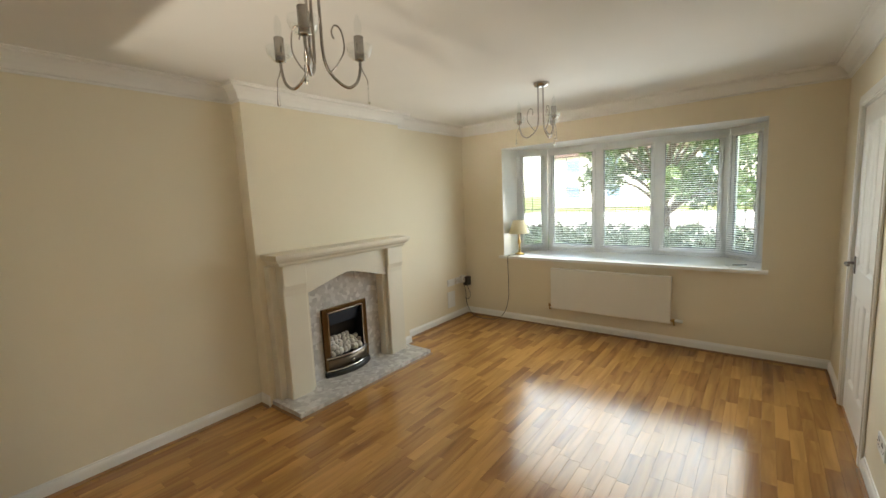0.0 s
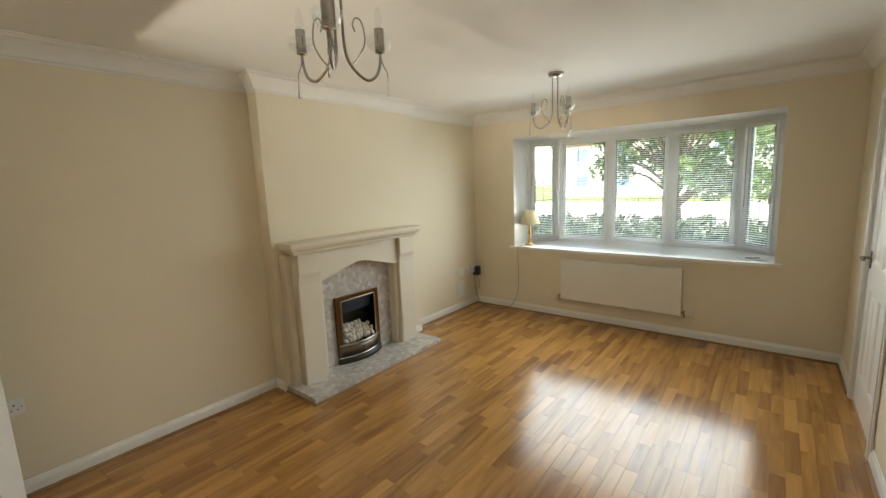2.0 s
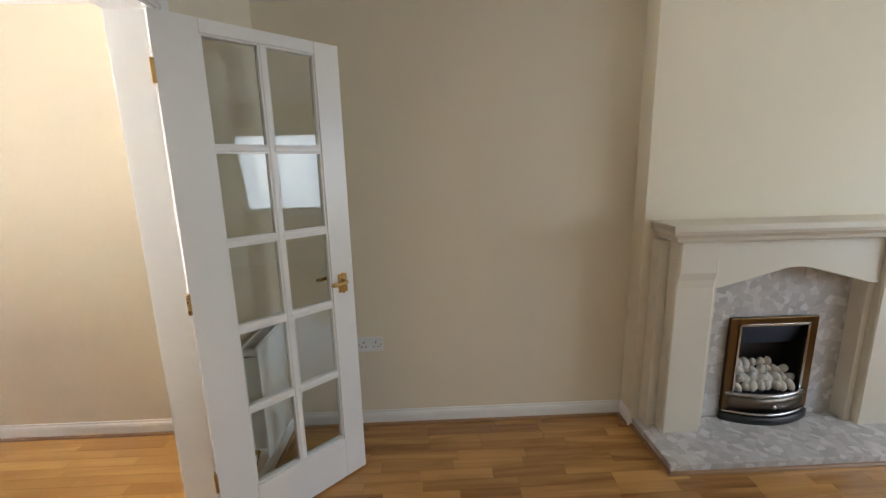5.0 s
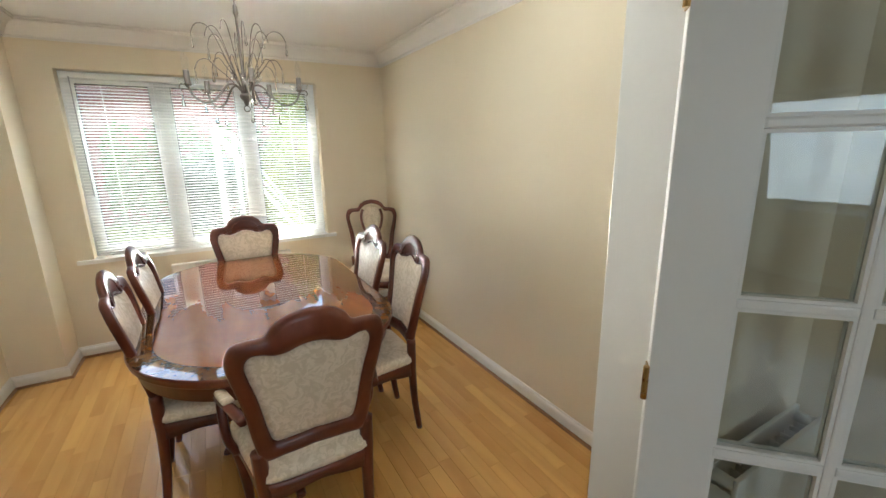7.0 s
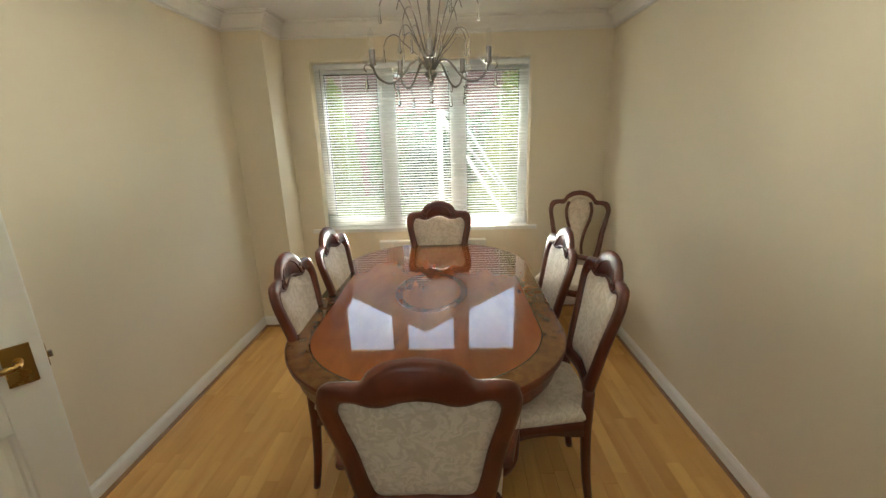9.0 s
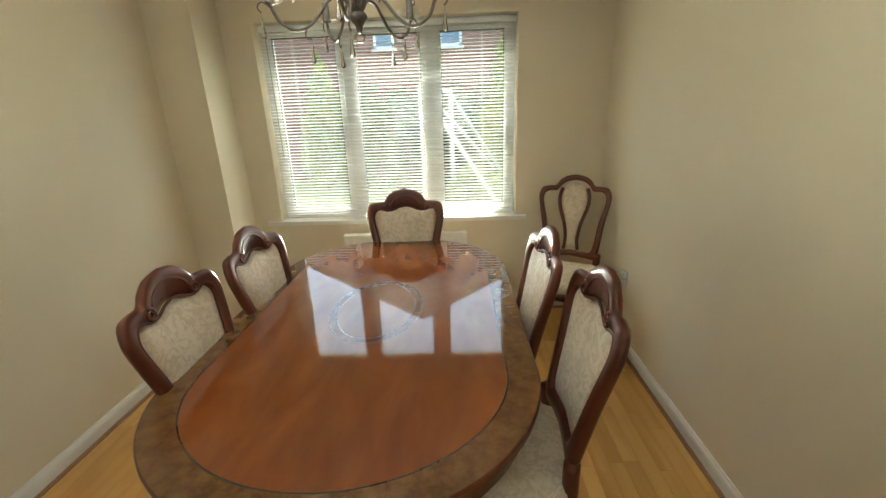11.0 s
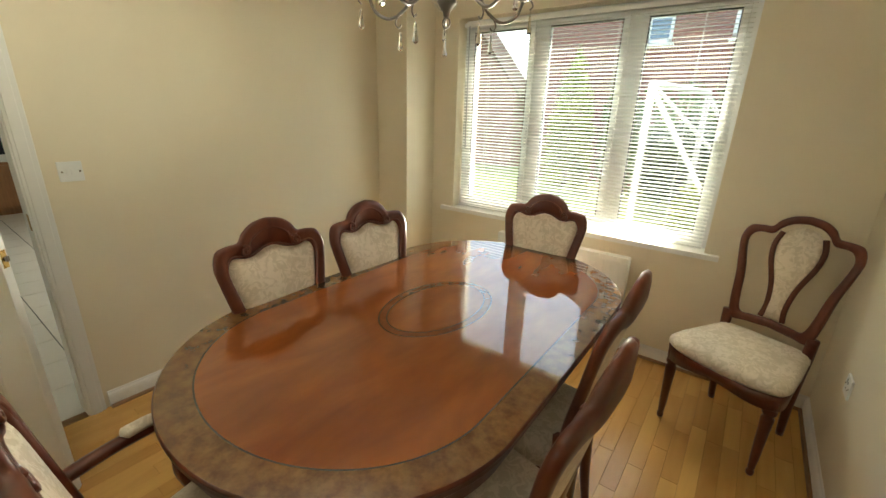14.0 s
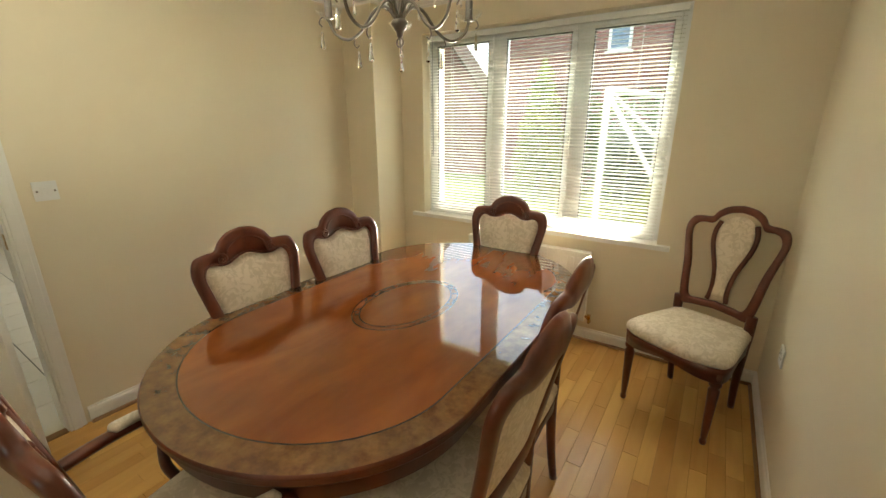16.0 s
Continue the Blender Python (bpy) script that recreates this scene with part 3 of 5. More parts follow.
casement("window_1", (DWR, DY1 - 0.10), (DWL, DY1 - 0.10), DWS, DWT, 3, False, "white upvc three-light window to the garden")
casement("window_2", (BAYC0, BAYY), (BAYC1, BAYY), SILLZ, BAYT, 3, True, "white upvc leaded window in the bay front")
casement("window_3", (BAYL, BAYS), (BAYC0, BAYY), SILLZ, BAYT, 1, True, "narrow white upvc leaded bay side window")
casement("window_4", (BAYC1, BAYY), (BAYR, BAYS), SILLZ, BAYT, 1, True, "narrow white upvc leaded bay side window")


def slat_mesh(L):
    bm = bmesh.new()
    rings = []
    for x in (0.0, L):
        rings.append([(x, -0.0125, -0.0008), (x, -0.005, 0.0012), (x, 0.005, 0.0012), (x, 0.0125, -0.0008), (x, 0.005, 0.0018), (x, -0.005, 0.0018)])
    skin(bm, rings)
    bmesh.ops.recalc_face_normals(bm, faces=bm.faces)
    me = bpy.data.meshes.new("slat")
    bm.to_mesh(me)
    bm.free()
    me.materials.append(SLAT)
    return me


def blind(p, q, z0, z1, tilt, label, wand=0.05):
    """A venetian blind hung between plan points, of thin slats on ladder cords."""
    p, q = Vector(p), Vector(q)
    L = (q - p).length
    b = thing("venetian_blind", label, "blind", pose(p.x, p.y, z0, 0, 0, math.degrees(math.atan2(q.y - p.y, q.x - p.x))), "venetian blinds")
    hh = z1 - z0
    part("headrail", box((0, -0.014, hh - 0.026), (L, 0.014, hh), 0.002), SLAT, b)
    part("bottom_rail", box((0.002, -0.012, 0.004), (L - 0.002, 0.012, 0.016), 0.003), SLAT, b)
    me = slat_mesh(L - 0.008)
    n = int((hh - 0.05) / 0.0215)
    for i in range(n):
        s = new("slat", me)
        s.parent = b
        s.matrix_basis = pose(0.004, 0, 0.03 + i * (hh - 0.062) / (n - 1), tilt + random.uniform(-1.5, 1.5), random.uniform(-0.05, 0.05), 0)
    nc = 2 if L < 0.8 else 4
    for i in range(nc):
        x = L * (i + 0.5) / nc if nc > 2 else L * (0.18 + 0.64 * i)
        part("ladder_cord", boxes(((x - 0.0008, -0.0145, 0.01), (x + 0.0008, -0.0133, hh - 0.02)), ((x - 0.0008, 0.0133, 0.01), (x + 0.0008, 0.0145, hh - 0.02))), SLAT, b)
    part("tilt_wand", tube([(wand, -0.022, hh - 0.02), (wand + 0.005, -0.026, hh * 0.35)], 0.004, 6), GREYPL, b, "clear grey tilt wand")
    return b


blind((DWR - 0.02, DY1 - 0.055), (DWL + 0.02, DY1 - 0.055), DWS + 0.004, DWT - 0.025, 14, "white slatted venetian blind, lowered with its slats open")
third = (BAYC1 - BAYC0) / 3
for k in range(3):
    blind((BAYC0 + third * k + 0.03, BAYY - 0.045), (BAYC0 + third * (k + 1) - 0.03, BAYY - 0.045), SILLZ + 0.03, BAYT - 0.06, 12, "white slatted venetian blind in the bay, slats open")
blind((BAYL + 0.05, BAYS - 0.01), (BAYC0 - 0.005, BAYY - 0.055), SILLZ + 0.03, BAYT - 0.06, 12, "narrow white venetian blind in the bay, slats open")
blind((BAYC1 + 0.005, BAYY - 0.055), (BAYR - 0.05, BAYS - 0.01), SILLZ + 0.03, BAYT - 0.06, 12, "narrow white venetian blind in the bay, slats open")

# ---- dining chairs ----
OUTER = [(0, 0.530), (0.10, 0.522), (0.168, 0.520), (0.190, 0.600), (0.206, 0.740), (0.230, 0.860), (0.238, 0.925), (0.218, 0.978), (0.172, 0.990), (0.128, 0.994), (0.104, 1.026), (0.060, 1.053), (0, 1.064)]
INNER = [(0, 0.592), (0.08, 0.584), (0.126, 0.586), (0.143, 0.640), (0.161, 0.760), (0.183, 0.862), (0.187, 0.905), (0.170, 0.935), (0.140, 0.938), (0.108, 0.928), (0.075, 0.930), (0.035, 0.946), (0, 0.952)]
OPEN_IN = [(0, 0.572), (0.08, 0.565), (0.132, 0.568), (0.152, 0.640), (0.168, 0.750), (0.196, 0.862), (0.203, 0.915), (0.188, 0.946), (0.160, 0.956), (0.118, 0.958), (0.090, 0.992), (0.052, 1.016), (0, 1.026)]


def taller(half):
    """Stretch a back outline upward from its foot."""
    return [(u, 0.52 + (z - 0.52) * 1.022) for u, z in half]


OUTER, INNER, OPEN_IN = taller(OUTER), taller(INNER), taller(OPEN_IN)


def rake(u, z):
    """How far back the chair back stands at a height; its sides wrap forward a little."""
    return -0.185 - 0.20 * (z - 0.5) - 0.05 * (z - 0.5) ** 2 + 0.35 * u * u


def mirrored(half, per=4):
    h = spline([(u, z, 0) for u, z in half], per)
    right = [(q.x, q.y) for q in h]
    return right + [(-u, z) for u, z in reversed(right[1:-1])]


def back_ring(outer, inner, thick):
    """The show-wood frame: a rounded section swept round between two outlines."""
    rings = []
    for (uo, zo), (ui, zi) in zip(mirrored(outer), mirrored(inner)):
        cu, cz, hu, hz = (uo + ui) / 2, (zo + zi) / 2, (uo - ui) / 2, (zo - zi) / 2
        y = rake(cu, cz)
        ring = []
        for k in range(10):
            a = 6.28318 * k / 10
            c, s = math.copysign(abs(math.cos(a)) ** 0.7, math.cos(a)), math.copysign(abs(math.sin(a)) ** 0.7, math.sin(a))
            ring.append((cu + hu * c, y + thick / 2 * s, cz + hz * c))
        rings.append(ring)
    bm = skin(bmesh.new(), rings, loop=True)
    bmesh.ops.recalc_face_normals(bm, faces=bm.faces)
    return bm


def cushion(loop, centre, fat_front, fat_back):
    """An upholstered panel in the back frame, domed on both faces."""
    rings = []
    cu, cz = centre
    for s, d in ((0.15, 1.0), (0.55, 0.9), (0.85, 0.62), (1.0, 0.05)):
        rings.append([(cu + (u - cu) * s, rake(cu + (u - cu) * s, cz + (z - cz) * s) + fat_front * d, cz + (z - cz) * s) for u, z in loop])
    for s, d in ((1.0, -0.05), (0.85, 0.62), (0.55, 0.9), (0.15, 1.0)):
        rings.append([(cu + (u - cu) * s, rake(cu + (u - cu) * s, cz + (z - cz) * s) - fat_back * abs(d), cz + (z - cz) * s) for u, z in loop])
    bm = skin(bmesh.new(), rings)
    bmesh.ops.recalc_face_normals(bm, faces=bm.faces)
    return bm


def spiral(sign, u0, z0, turns=1.9, r0=0.021):
    pts = []
    for i in range(28):
        a = 6.28318 * turns * i / 27
        r = r0 * (1 - 0.85 * i / 27)
        u, z = u0 + sign * r * math.cos(a + 1.2), z0 + r * math.sin(a + 1.2)
        pts.append((u, rake(u, z) + 0.0185, z))
    return tube(pts, [0.0066 - 0.0034 * i / 27 for i in range(28)], 6)


SEAT = [(0.0, 0.262), (0.12, 0.256), (0.215, 0.225), (0.250, 0.175), (0.235, 0.05), (0.205, -0.12), (0.185, -0.195), (0.10, -0.212), (0.0, -0.214)]


def seat_loop(grow=1.0):
    h = [(q.x, q.y) for q in spline([(x, y, 0) for x, y in SEAT], 4)]
    return [(x * grow, y * grow) for x, y in h + [(-x, y) for x, y in reversed(h[1:-1])]]


def seat_pad():
    rings = [[(x * s, y * s, z) for x, y in seat_loop()] for s, z in ((0.97, 0.425), (1.01, 0.440), (1.0, 0.462), (0.93, 0.480), (0.78, 0.490), (0.5, 0.496), (0.1, 0.498))]
    bm = skin(bmesh.new(), rings)
    bmesh.ops.recalc_face_normals(bm, faces=bm.faces)
    return bm


def seat_rail():
    lo = seat_loop(0.985)
    n = len(lo)
    rings = [[(x * s, y * s, z + (0.014 * math.cos(4 * math.atan2(y, x)) if z < 0.39 else 0)) for x, y in lo] for s, z in ((0.955, 0.374), (0.995, 0.366), (1.0, 0.400), (1.012, 0.424), (0.97, 0.427))]
    bm = skin(bmesh.new(), rings)
    bmesh.ops.recalc_face_normals(bm, faces=bm.faces)
    return bm


TURNED = [(0.011, 0.0), (0.015, 0.006), (0.016, 0.02), (0.011, 0.034), (0.015, 0.045), (0.014, 0.055), (0.017, 0.09), (0.0225, 0.25), (0.025, 0.305), (0.018, 0.318), (0.027, 0.33), (0.027, 0.345), (0.021, 0.352), (0.027, 0.36), (0.028, 0.40)]


def dining_chair(m, label, kind_of="side", group="dining chairs"):
    name = "armchair" if kind_of == "carver" else "dining_chair"
    ch = thing(name, label, "chair", m, group)
    openback = kind_of == "open"
    part("back_frame", back_ring(OUTER, OPEN_IN if openback else INNER, 0.034), MAHOG, ch, "carved dark mahogany back frame", True)
    if openback:
        for s in (-1, 1):
            p = spline([(s * u, rake(u, z), z) for u, z in ((0.046, 0.572), (0.038, 0.640), (0.052, 0.740), (0.088, 0.850), (0.097, 0.925), (0.082, 0.985))], 5)
            part("splat_rail", tube(p, 0.0125, 8), MAHOG, ch, smooth=True)
        half = [(0, 0.582), (0.034, 0.582), (0.030, 0.640), (0.044, 0.740), (0.078, 0.850), (0.086, 0.925), (0.070, 0.985), (0.040, 1.012), (0, 1.020)]
        part("splat_pad", cushion(mirrored(half), (0, 0.84), 0.012, 0.008), DAMASK, ch, "ivory brocade splat panel", True)
    else:
        part("backrest", cushion(mirrored(INNER), (0, 0.77), 0.020, 0.012), DAMASK, ch, "ivory brocade back panel", True)
        for s in (-1, 1):
            part("carved_scroll", spiral(s, s * 0.110, 0.968), MAHOG, ch, "carved spiral scroll", True)
        arch = spline([(u, rake(u, z) + 0.017, z) for u, z in ((-0.092, 0.975), (-0.075, 1.008), (-0.035, 1.030), (0, 1.036), (0.035, 1.030), (0.075, 1.008), (0.092, 0.975))], 4)
        part("crest_bead", tube(arch, 0.0055, 6), MAHOG, ch, smooth=True)
        ring = [(u * 1.055, 0.77 + (z - 0.77) * 1.055) for u, z in mirrored(INNER, 3)]
        ring = [(u, rake(u, z) + 0.0135, z) for u, z in ring]
        part("frame_bead", tube(ring + ring[:1], 0.0048, 6), MAHOG, ch, "carved bead round the panel", True)
    part("seat_rail", seat_rail(), MAHOG, ch, smooth=True)
    part("seat", seat_pad(), DAMASK, ch, "ivory brocade padded seat", True)
    for s in (-1, 1):
        p = spline([(s * 0.165, -0.222, 0.0), (s * 0.167, -0.200, 0.16), (s * 0.174, -0.185, 0.36), (s * 0.178, -0.183, 0.46), (s * 0.180, rake(0.18, 0.545), 0.555)], 4)
        n = len(p)
        part("back_leg", tube(p, [0.016 + 0.009 * min(1, i / (n * 0.6)) for i in range(n)], 8), MAHOG, ch, smooth=True)
        if kind_of == "carver":
            p = spline([(s * 0.222, 0.185, 0.40), (s * 0.236, 0.195, 0.33), (s * 0.228, 0.215, 0.20), (s * 0.220, 0.205, 0.07), (s * 0.226, 0.225, 0.012), (s * 0.228, 0.232, 0.0)], 4)
            n = len(p)
            part("front_leg", tube(p, [0.028 - 0.014 * min(1, i / (n * 0.75)) + (0.006 if i > n - 4 else 0) for i in range(n)], 8), MAHOG, ch, "curved cabriole front leg", True)
            a = spline([(s * 0.207, rake(0.2, 0.70), 0.700), (s * 0.235, -0.11, 0.695), (s * 0.262, 0.0, 0.678), (s * 0.268, 0.065, 0.668), (s * 0.255, 0.095, 0.655)], 5)
            part("arm", tube(a, 0.019, 8, 0.8), MAHOG, ch, smooth=True)
            part("arm_pad", tube(spline([(s * 0.240, -0.09, 0.712), (s * 0.256, -0.02, 0.703), (s * 0.264, 0.045, 0.690)], 5), [0.006] + [0.020] * 9 + [0.006], 8, 0.65), DAMASK, ch, "ivory brocade arm pad", True)
            part("arm_support", tube(spline([(s * 0.240, 0.045, 0.42), (s * 0.262, 0.02, 0.50), (s * 0.268, 0.035, 0.60), (s * 0.264, 0.06, 0.665)], 5), 0.016, 8), MAHOG, ch, smooth=True)
        else:
            part("front_leg", lathe(TURNED, 12, at=(s * 0.212, 0.190, 0)), MAHOG, ch, "turned tapering front leg", True)
    return ch


side = dining_chair(pose(1.700, -1.632, 0, 0, 0, 91), "dark mahogany side chair with ivory brocade back, tucked under the table")
copy_thing(side, pose(1.668, -2.115, 0, 0, 0, 88))
copy_thing(side, pose(0.925, -1.550, 0, 0, 0, -91))
copy_thing(side, pose(0.985, -1.995, 0, 0, 0, -89))
tagged(copy_thing(side, pose(1.370, -2.650, 0, 0, 0, 1)), "dark mahogany chair with ivory brocade back, at the table end")
dining_chair(pose(1.358, -1.060, 0, 0, 0, 180.5) @ Matrix.Diagonal((1.05, 1, 1, 1)), "mahogany carver chair with curved arms at the head of the table", "carver")
dining_chair(pose(0.355, -3.013, 0, 0, 0, -22.5), "mahogany chair with open splat back, standing alone in the corner", "open")

# ---- dining table ----
TCX, TCY, TA, TB, TEND, TZ = 1.388, -1.963, 0.570, 0.962, 0.52, 0.760


def oval(inset, z, n=96):
    """Straight-sided oval outline, inset from the table edge."""
    a, e, st = TA - inset, TEND - inset, TB - TEND
    pts = []
    for i in range(n):
        t = 6.28318 * (i + 0.5) / n
        pts.append((a * math.cos(t), (st if math.sin(t) > 0 else -st) + e * math.sin(t), z))
    return pts


def ellipse(a, b, z, n=96):
    return [(a * math.cos(6.28318 * (i + 0.5) / n), b * math.sin(6.28318 * (i + 0.5) / n), z) for i in range(n)]


def ring_face(r1, r2):
    bm = skin(bmesh.new(), [r1, r2], caps=False)
    bmesh.ops.recalc_face_normals(bm, faces=bm.faces)
    if sum(f.normal.z for f in bm.faces) < 0:
        bmesh.ops.reverse_faces(bm, faces=bm.faces)
    return bm


def disc(r):
    bm = bmesh.new()
    f = bm.faces.new([bm.verts.new(q) for q in r])
    if f.normal.z < 0:
        f.normal_flip()
    return bm


table = thing("dining_table", "oval cherry-veneered dining table with burr walnut banding, high gloss", "table", pose(TCX, TCY, 0))
edge = [(0.004, 0.0), (0.0, -0.004), (0.0, -0.014), (0.006, -0.019), (0.004, -0.030), (0.010, -0.040), (0.028, -0.046), (0.032, -0.050), (0.034, -0.105), (0.044, -0.110)]
bm = skin(bmesh.new(), [oval(i, TZ + d) for i, d in edge], caps=False)
bmesh.ops.recalc_face_normals(bm, faces=bm.faces)
part("edge_moulding", bm, MAHOG, table, "dark moulded table edge and apron", True)
part("burr_band", ring_face(oval(0.004, TZ), oval(0.092, TZ)), BURL, table, "burr walnut crossbanding")
part("stringing", ring_face(oval(0.092, TZ), oval(0.0965, TZ)), STRING, table)
part("tabletop", ring_face(oval(0.0965, TZ), ellipse(0.185, 0.275, TZ)), YEW, table, "glossy reddish cherry veneer top")
part("oval_stringing", ring_face(ellipse(0.185, 0.275, TZ), ellipse(0.181, 0.271, TZ)), STRING, table)
part("oval_band", ring_face(ellipse(0.181, 0.271, TZ), ellipse(0.155, 0.245, TZ)), OVAL, table, "burr walnut oval inlay")
part("oval_stringing", ring_face(ellipse(0.155, 0.245, TZ), ellipse(0.151, 0.241, TZ)), STRING, table)
part("oval_panel", disc(ellipse(0.151, 0.241, TZ)), YEW, table, "cherry veneer centre oval")
part("underside", disc([(x, y, TZ - 0.108) for x, y, z in oval(0.044, 0)]), MAHOG, table)
for sy in (-0.42, 0.42):
    ped = part("pedestal", lathe([(0.10, 0.652), (0.06, 0.64), (0.045, 0.60), (0.055, 0.55), (0.075, 0.47), (0.07, 0.40), (0.045, 0.33), (0.06, 0.29), (0.06, 0.20), (0.04, 0.17)], 20, at=(0, sy, 0)), MAHOG, table, "turned pedestal column", True)
    for k in range(3):
        a = 6.28318 * k / 3 + (1.5708 if sy > 0 else -1.5708)
        c, s = math.cos(a), math.sin(a)
        part("foot", tube(spline([(c * 0.04, sy + s * 0.04, 0.24), (c * 0.12, sy + s * 0.12, 0.22), (c * 0.22, sy + s * 0.22, 0.10), (c * 0.30, sy + s * 0.30, 0.025), (c * 0.33, sy + s * 0.33, 0.018)], 4), 0.022, 8, 0.8), MAHOG, ped, smooth=True)


# ---- crystal drops, bulbs, chandeliers ----
def drop_mesh(bm, x, y, z, ln=0.05, r=0.009):
    """A faceted pendant hanging below (x, y, z) on a wire ring."""
    tube([(x, y, z), (x, y, z - 0.014)], 0.0012, 4, bm=bm)
    return lathe([(0.002, z - 0.014), (0.0035, z - 0.018), (r * 0.55, z - 0.02 - ln * 0.35), (r, z - 0.014 - ln), (0.002, z - 0.020 - ln)], 6, bm=bm, at=(x, y, 0))


def cup_profile(z, r):
    return [(0.006, z), (r * 0.5, z + 0.004), (r * 0.85, z + 0.016), (r, z + 0.032), (r * 0.96, z + 0.032), (r * 0.8, z + 0.019), (r * 0.45, z + 0.008), (0.006, z + 0.005)]


def candle_profile(z):
    return [(0.006, z - 0.004), (0.0155, z), (0.0165, z + 0.004), (0.013, z + 0.008), (0.013, z + 0.062), (0.010, z + 0.064)]


def bulb_profile(z):
    return [(0.009, z), (0.012, z + 0.012), (0.0165, z + 0.034), (0.0135, z + 0.056), (0.006, z + 0.074), (0.001, z + 0.082)]


def big_chandelier(x, y):
    top, bot = H - 0.022, 1.712
    ch = thing("chandelier", "five-arm pewter chandelier with glass cups and crystal drops, unlit", "chandelier", pose(x, y, 0.022))
    part("ceiling_rose", lathe([(0.06, top), (0.06, top - 0.008), (0.045, top - 0.025), (0.012, top - 0.034), (0.004, top - 0.036)], 20), PEWTER, ch, smooth=True)
    part("stem", lathe([(0.006, top - 0.034), (0.005, 2.20), (0.010, 2.19), (0.012, 2.16), (0.006, 2.14), (0.007, 1.90), (0.013, 1.89), (0.013, 1.80), (0.024, 1.795), (0.030, 1.782), (0.022, 1.770), (0.012, 1.758), (0.010, 1.745), (0.004, 1.738)], 14), PEWTER, ch, smooth=True)
    part("finial_ring", tube([(0.014 * math.cos(a * 0.5236), 0, bot + 0.014 + 0.014 * math.sin(a * 0.5236)) for a in range(13)], 0.0028, 6), PEWTER, ch, smooth=True)
    for k in range(5):
        a = 6.28318 * k / 5 + 0.35
        c, s = math.cos(a), math.sin(a)
        R = lambda pts: spline([(c * r, s * r, z) for r, z in pts], 6)
        arm = part("arm", tube(R([(0.014, 1.800), (0.045, 1.835), (0.085, 1.828), (0.140, 1.765), (0.190, 1.742), (0.238, 1.765), (0.258, 1.808)]), 0.0052, 7), PEWTER, ch, "curved pewter arm", True)
        part("scroll", tube(R([(0.238, 1.765), (0.262, 1.805), (0.285, 1.815), (0.296, 1.800), (0.286, 1.788)]), 0.0026, 6), PEWTER, arm, smooth=True)
        part("scroll", tube(R([(0.140, 1.765), (0.158, 1.752), (0.168, 1.730), (0.158, 1.716), (0.148, 1.724)]), 0.0026, 6), PEWTER, arm, smooth=True)
        part("glass_cup", lathe(cup_profile(1.808, 0.048), 20, at=(c * 0.258, s * 0.258, 0)), THIN, ch, "clear glass drip cup", True)
        part("candle_tube", lathe(candle_profile(1.812), 12, at=(c * 0.258, s * 0.258, 0)), PEWTER, ch, "grey candle sleeve", True)
        part("bulb", lathe(bulb_profile(1.876), 12, at=(c * 0.258, s * 0.258, 0)), THIN, ch, "clear candle bulb", True)
        part("crystal_drop", drop_mesh(bmesh.new(), c * 0.288, s * 0.288, 1.786), CRYSTAL, ch, "clear crystal drop")
        part("crystal_drop", drop_mesh(bmesh.new(), c * 0.152, s * 0.152, 1.718), CRYSTAL, ch, "clear crystal drop")
        for j, (rr, zt, off) in enumerate(((0.215, 2.085, 0.0), (0.150, 2.10, 0.63), (0.155, 1.965, 0.31), (0.205, 1.945, 0.9))):
            b = a + off
            cb, sb = math.cos(b), math.sin(b)
            w = spline([(cb * r, sb * r, z) for r, z in ((0.012, 1.80), (rr * 0.30, 1.80 + (zt - 1.80) * 0.45), (rr * 0.55, zt - 0.035), (rr * 0.72, zt), (rr * 0.90, zt - 0.008), (rr, zt - 0.045))], 5)
            part("spray_wire", tube(w, 0.0021, 5), PEWTER, ch, smooth=True)
            if j != 1 or k % 2:
                part("crystal_drop", drop_mesh(bmesh.new(), cb * rr, sb * rr, zt - 0.043, 0.048, 0.0065), CRYSTAL, ch, "clear crystal drop")
    return ch


big_chandelier(1.350, -1.915)

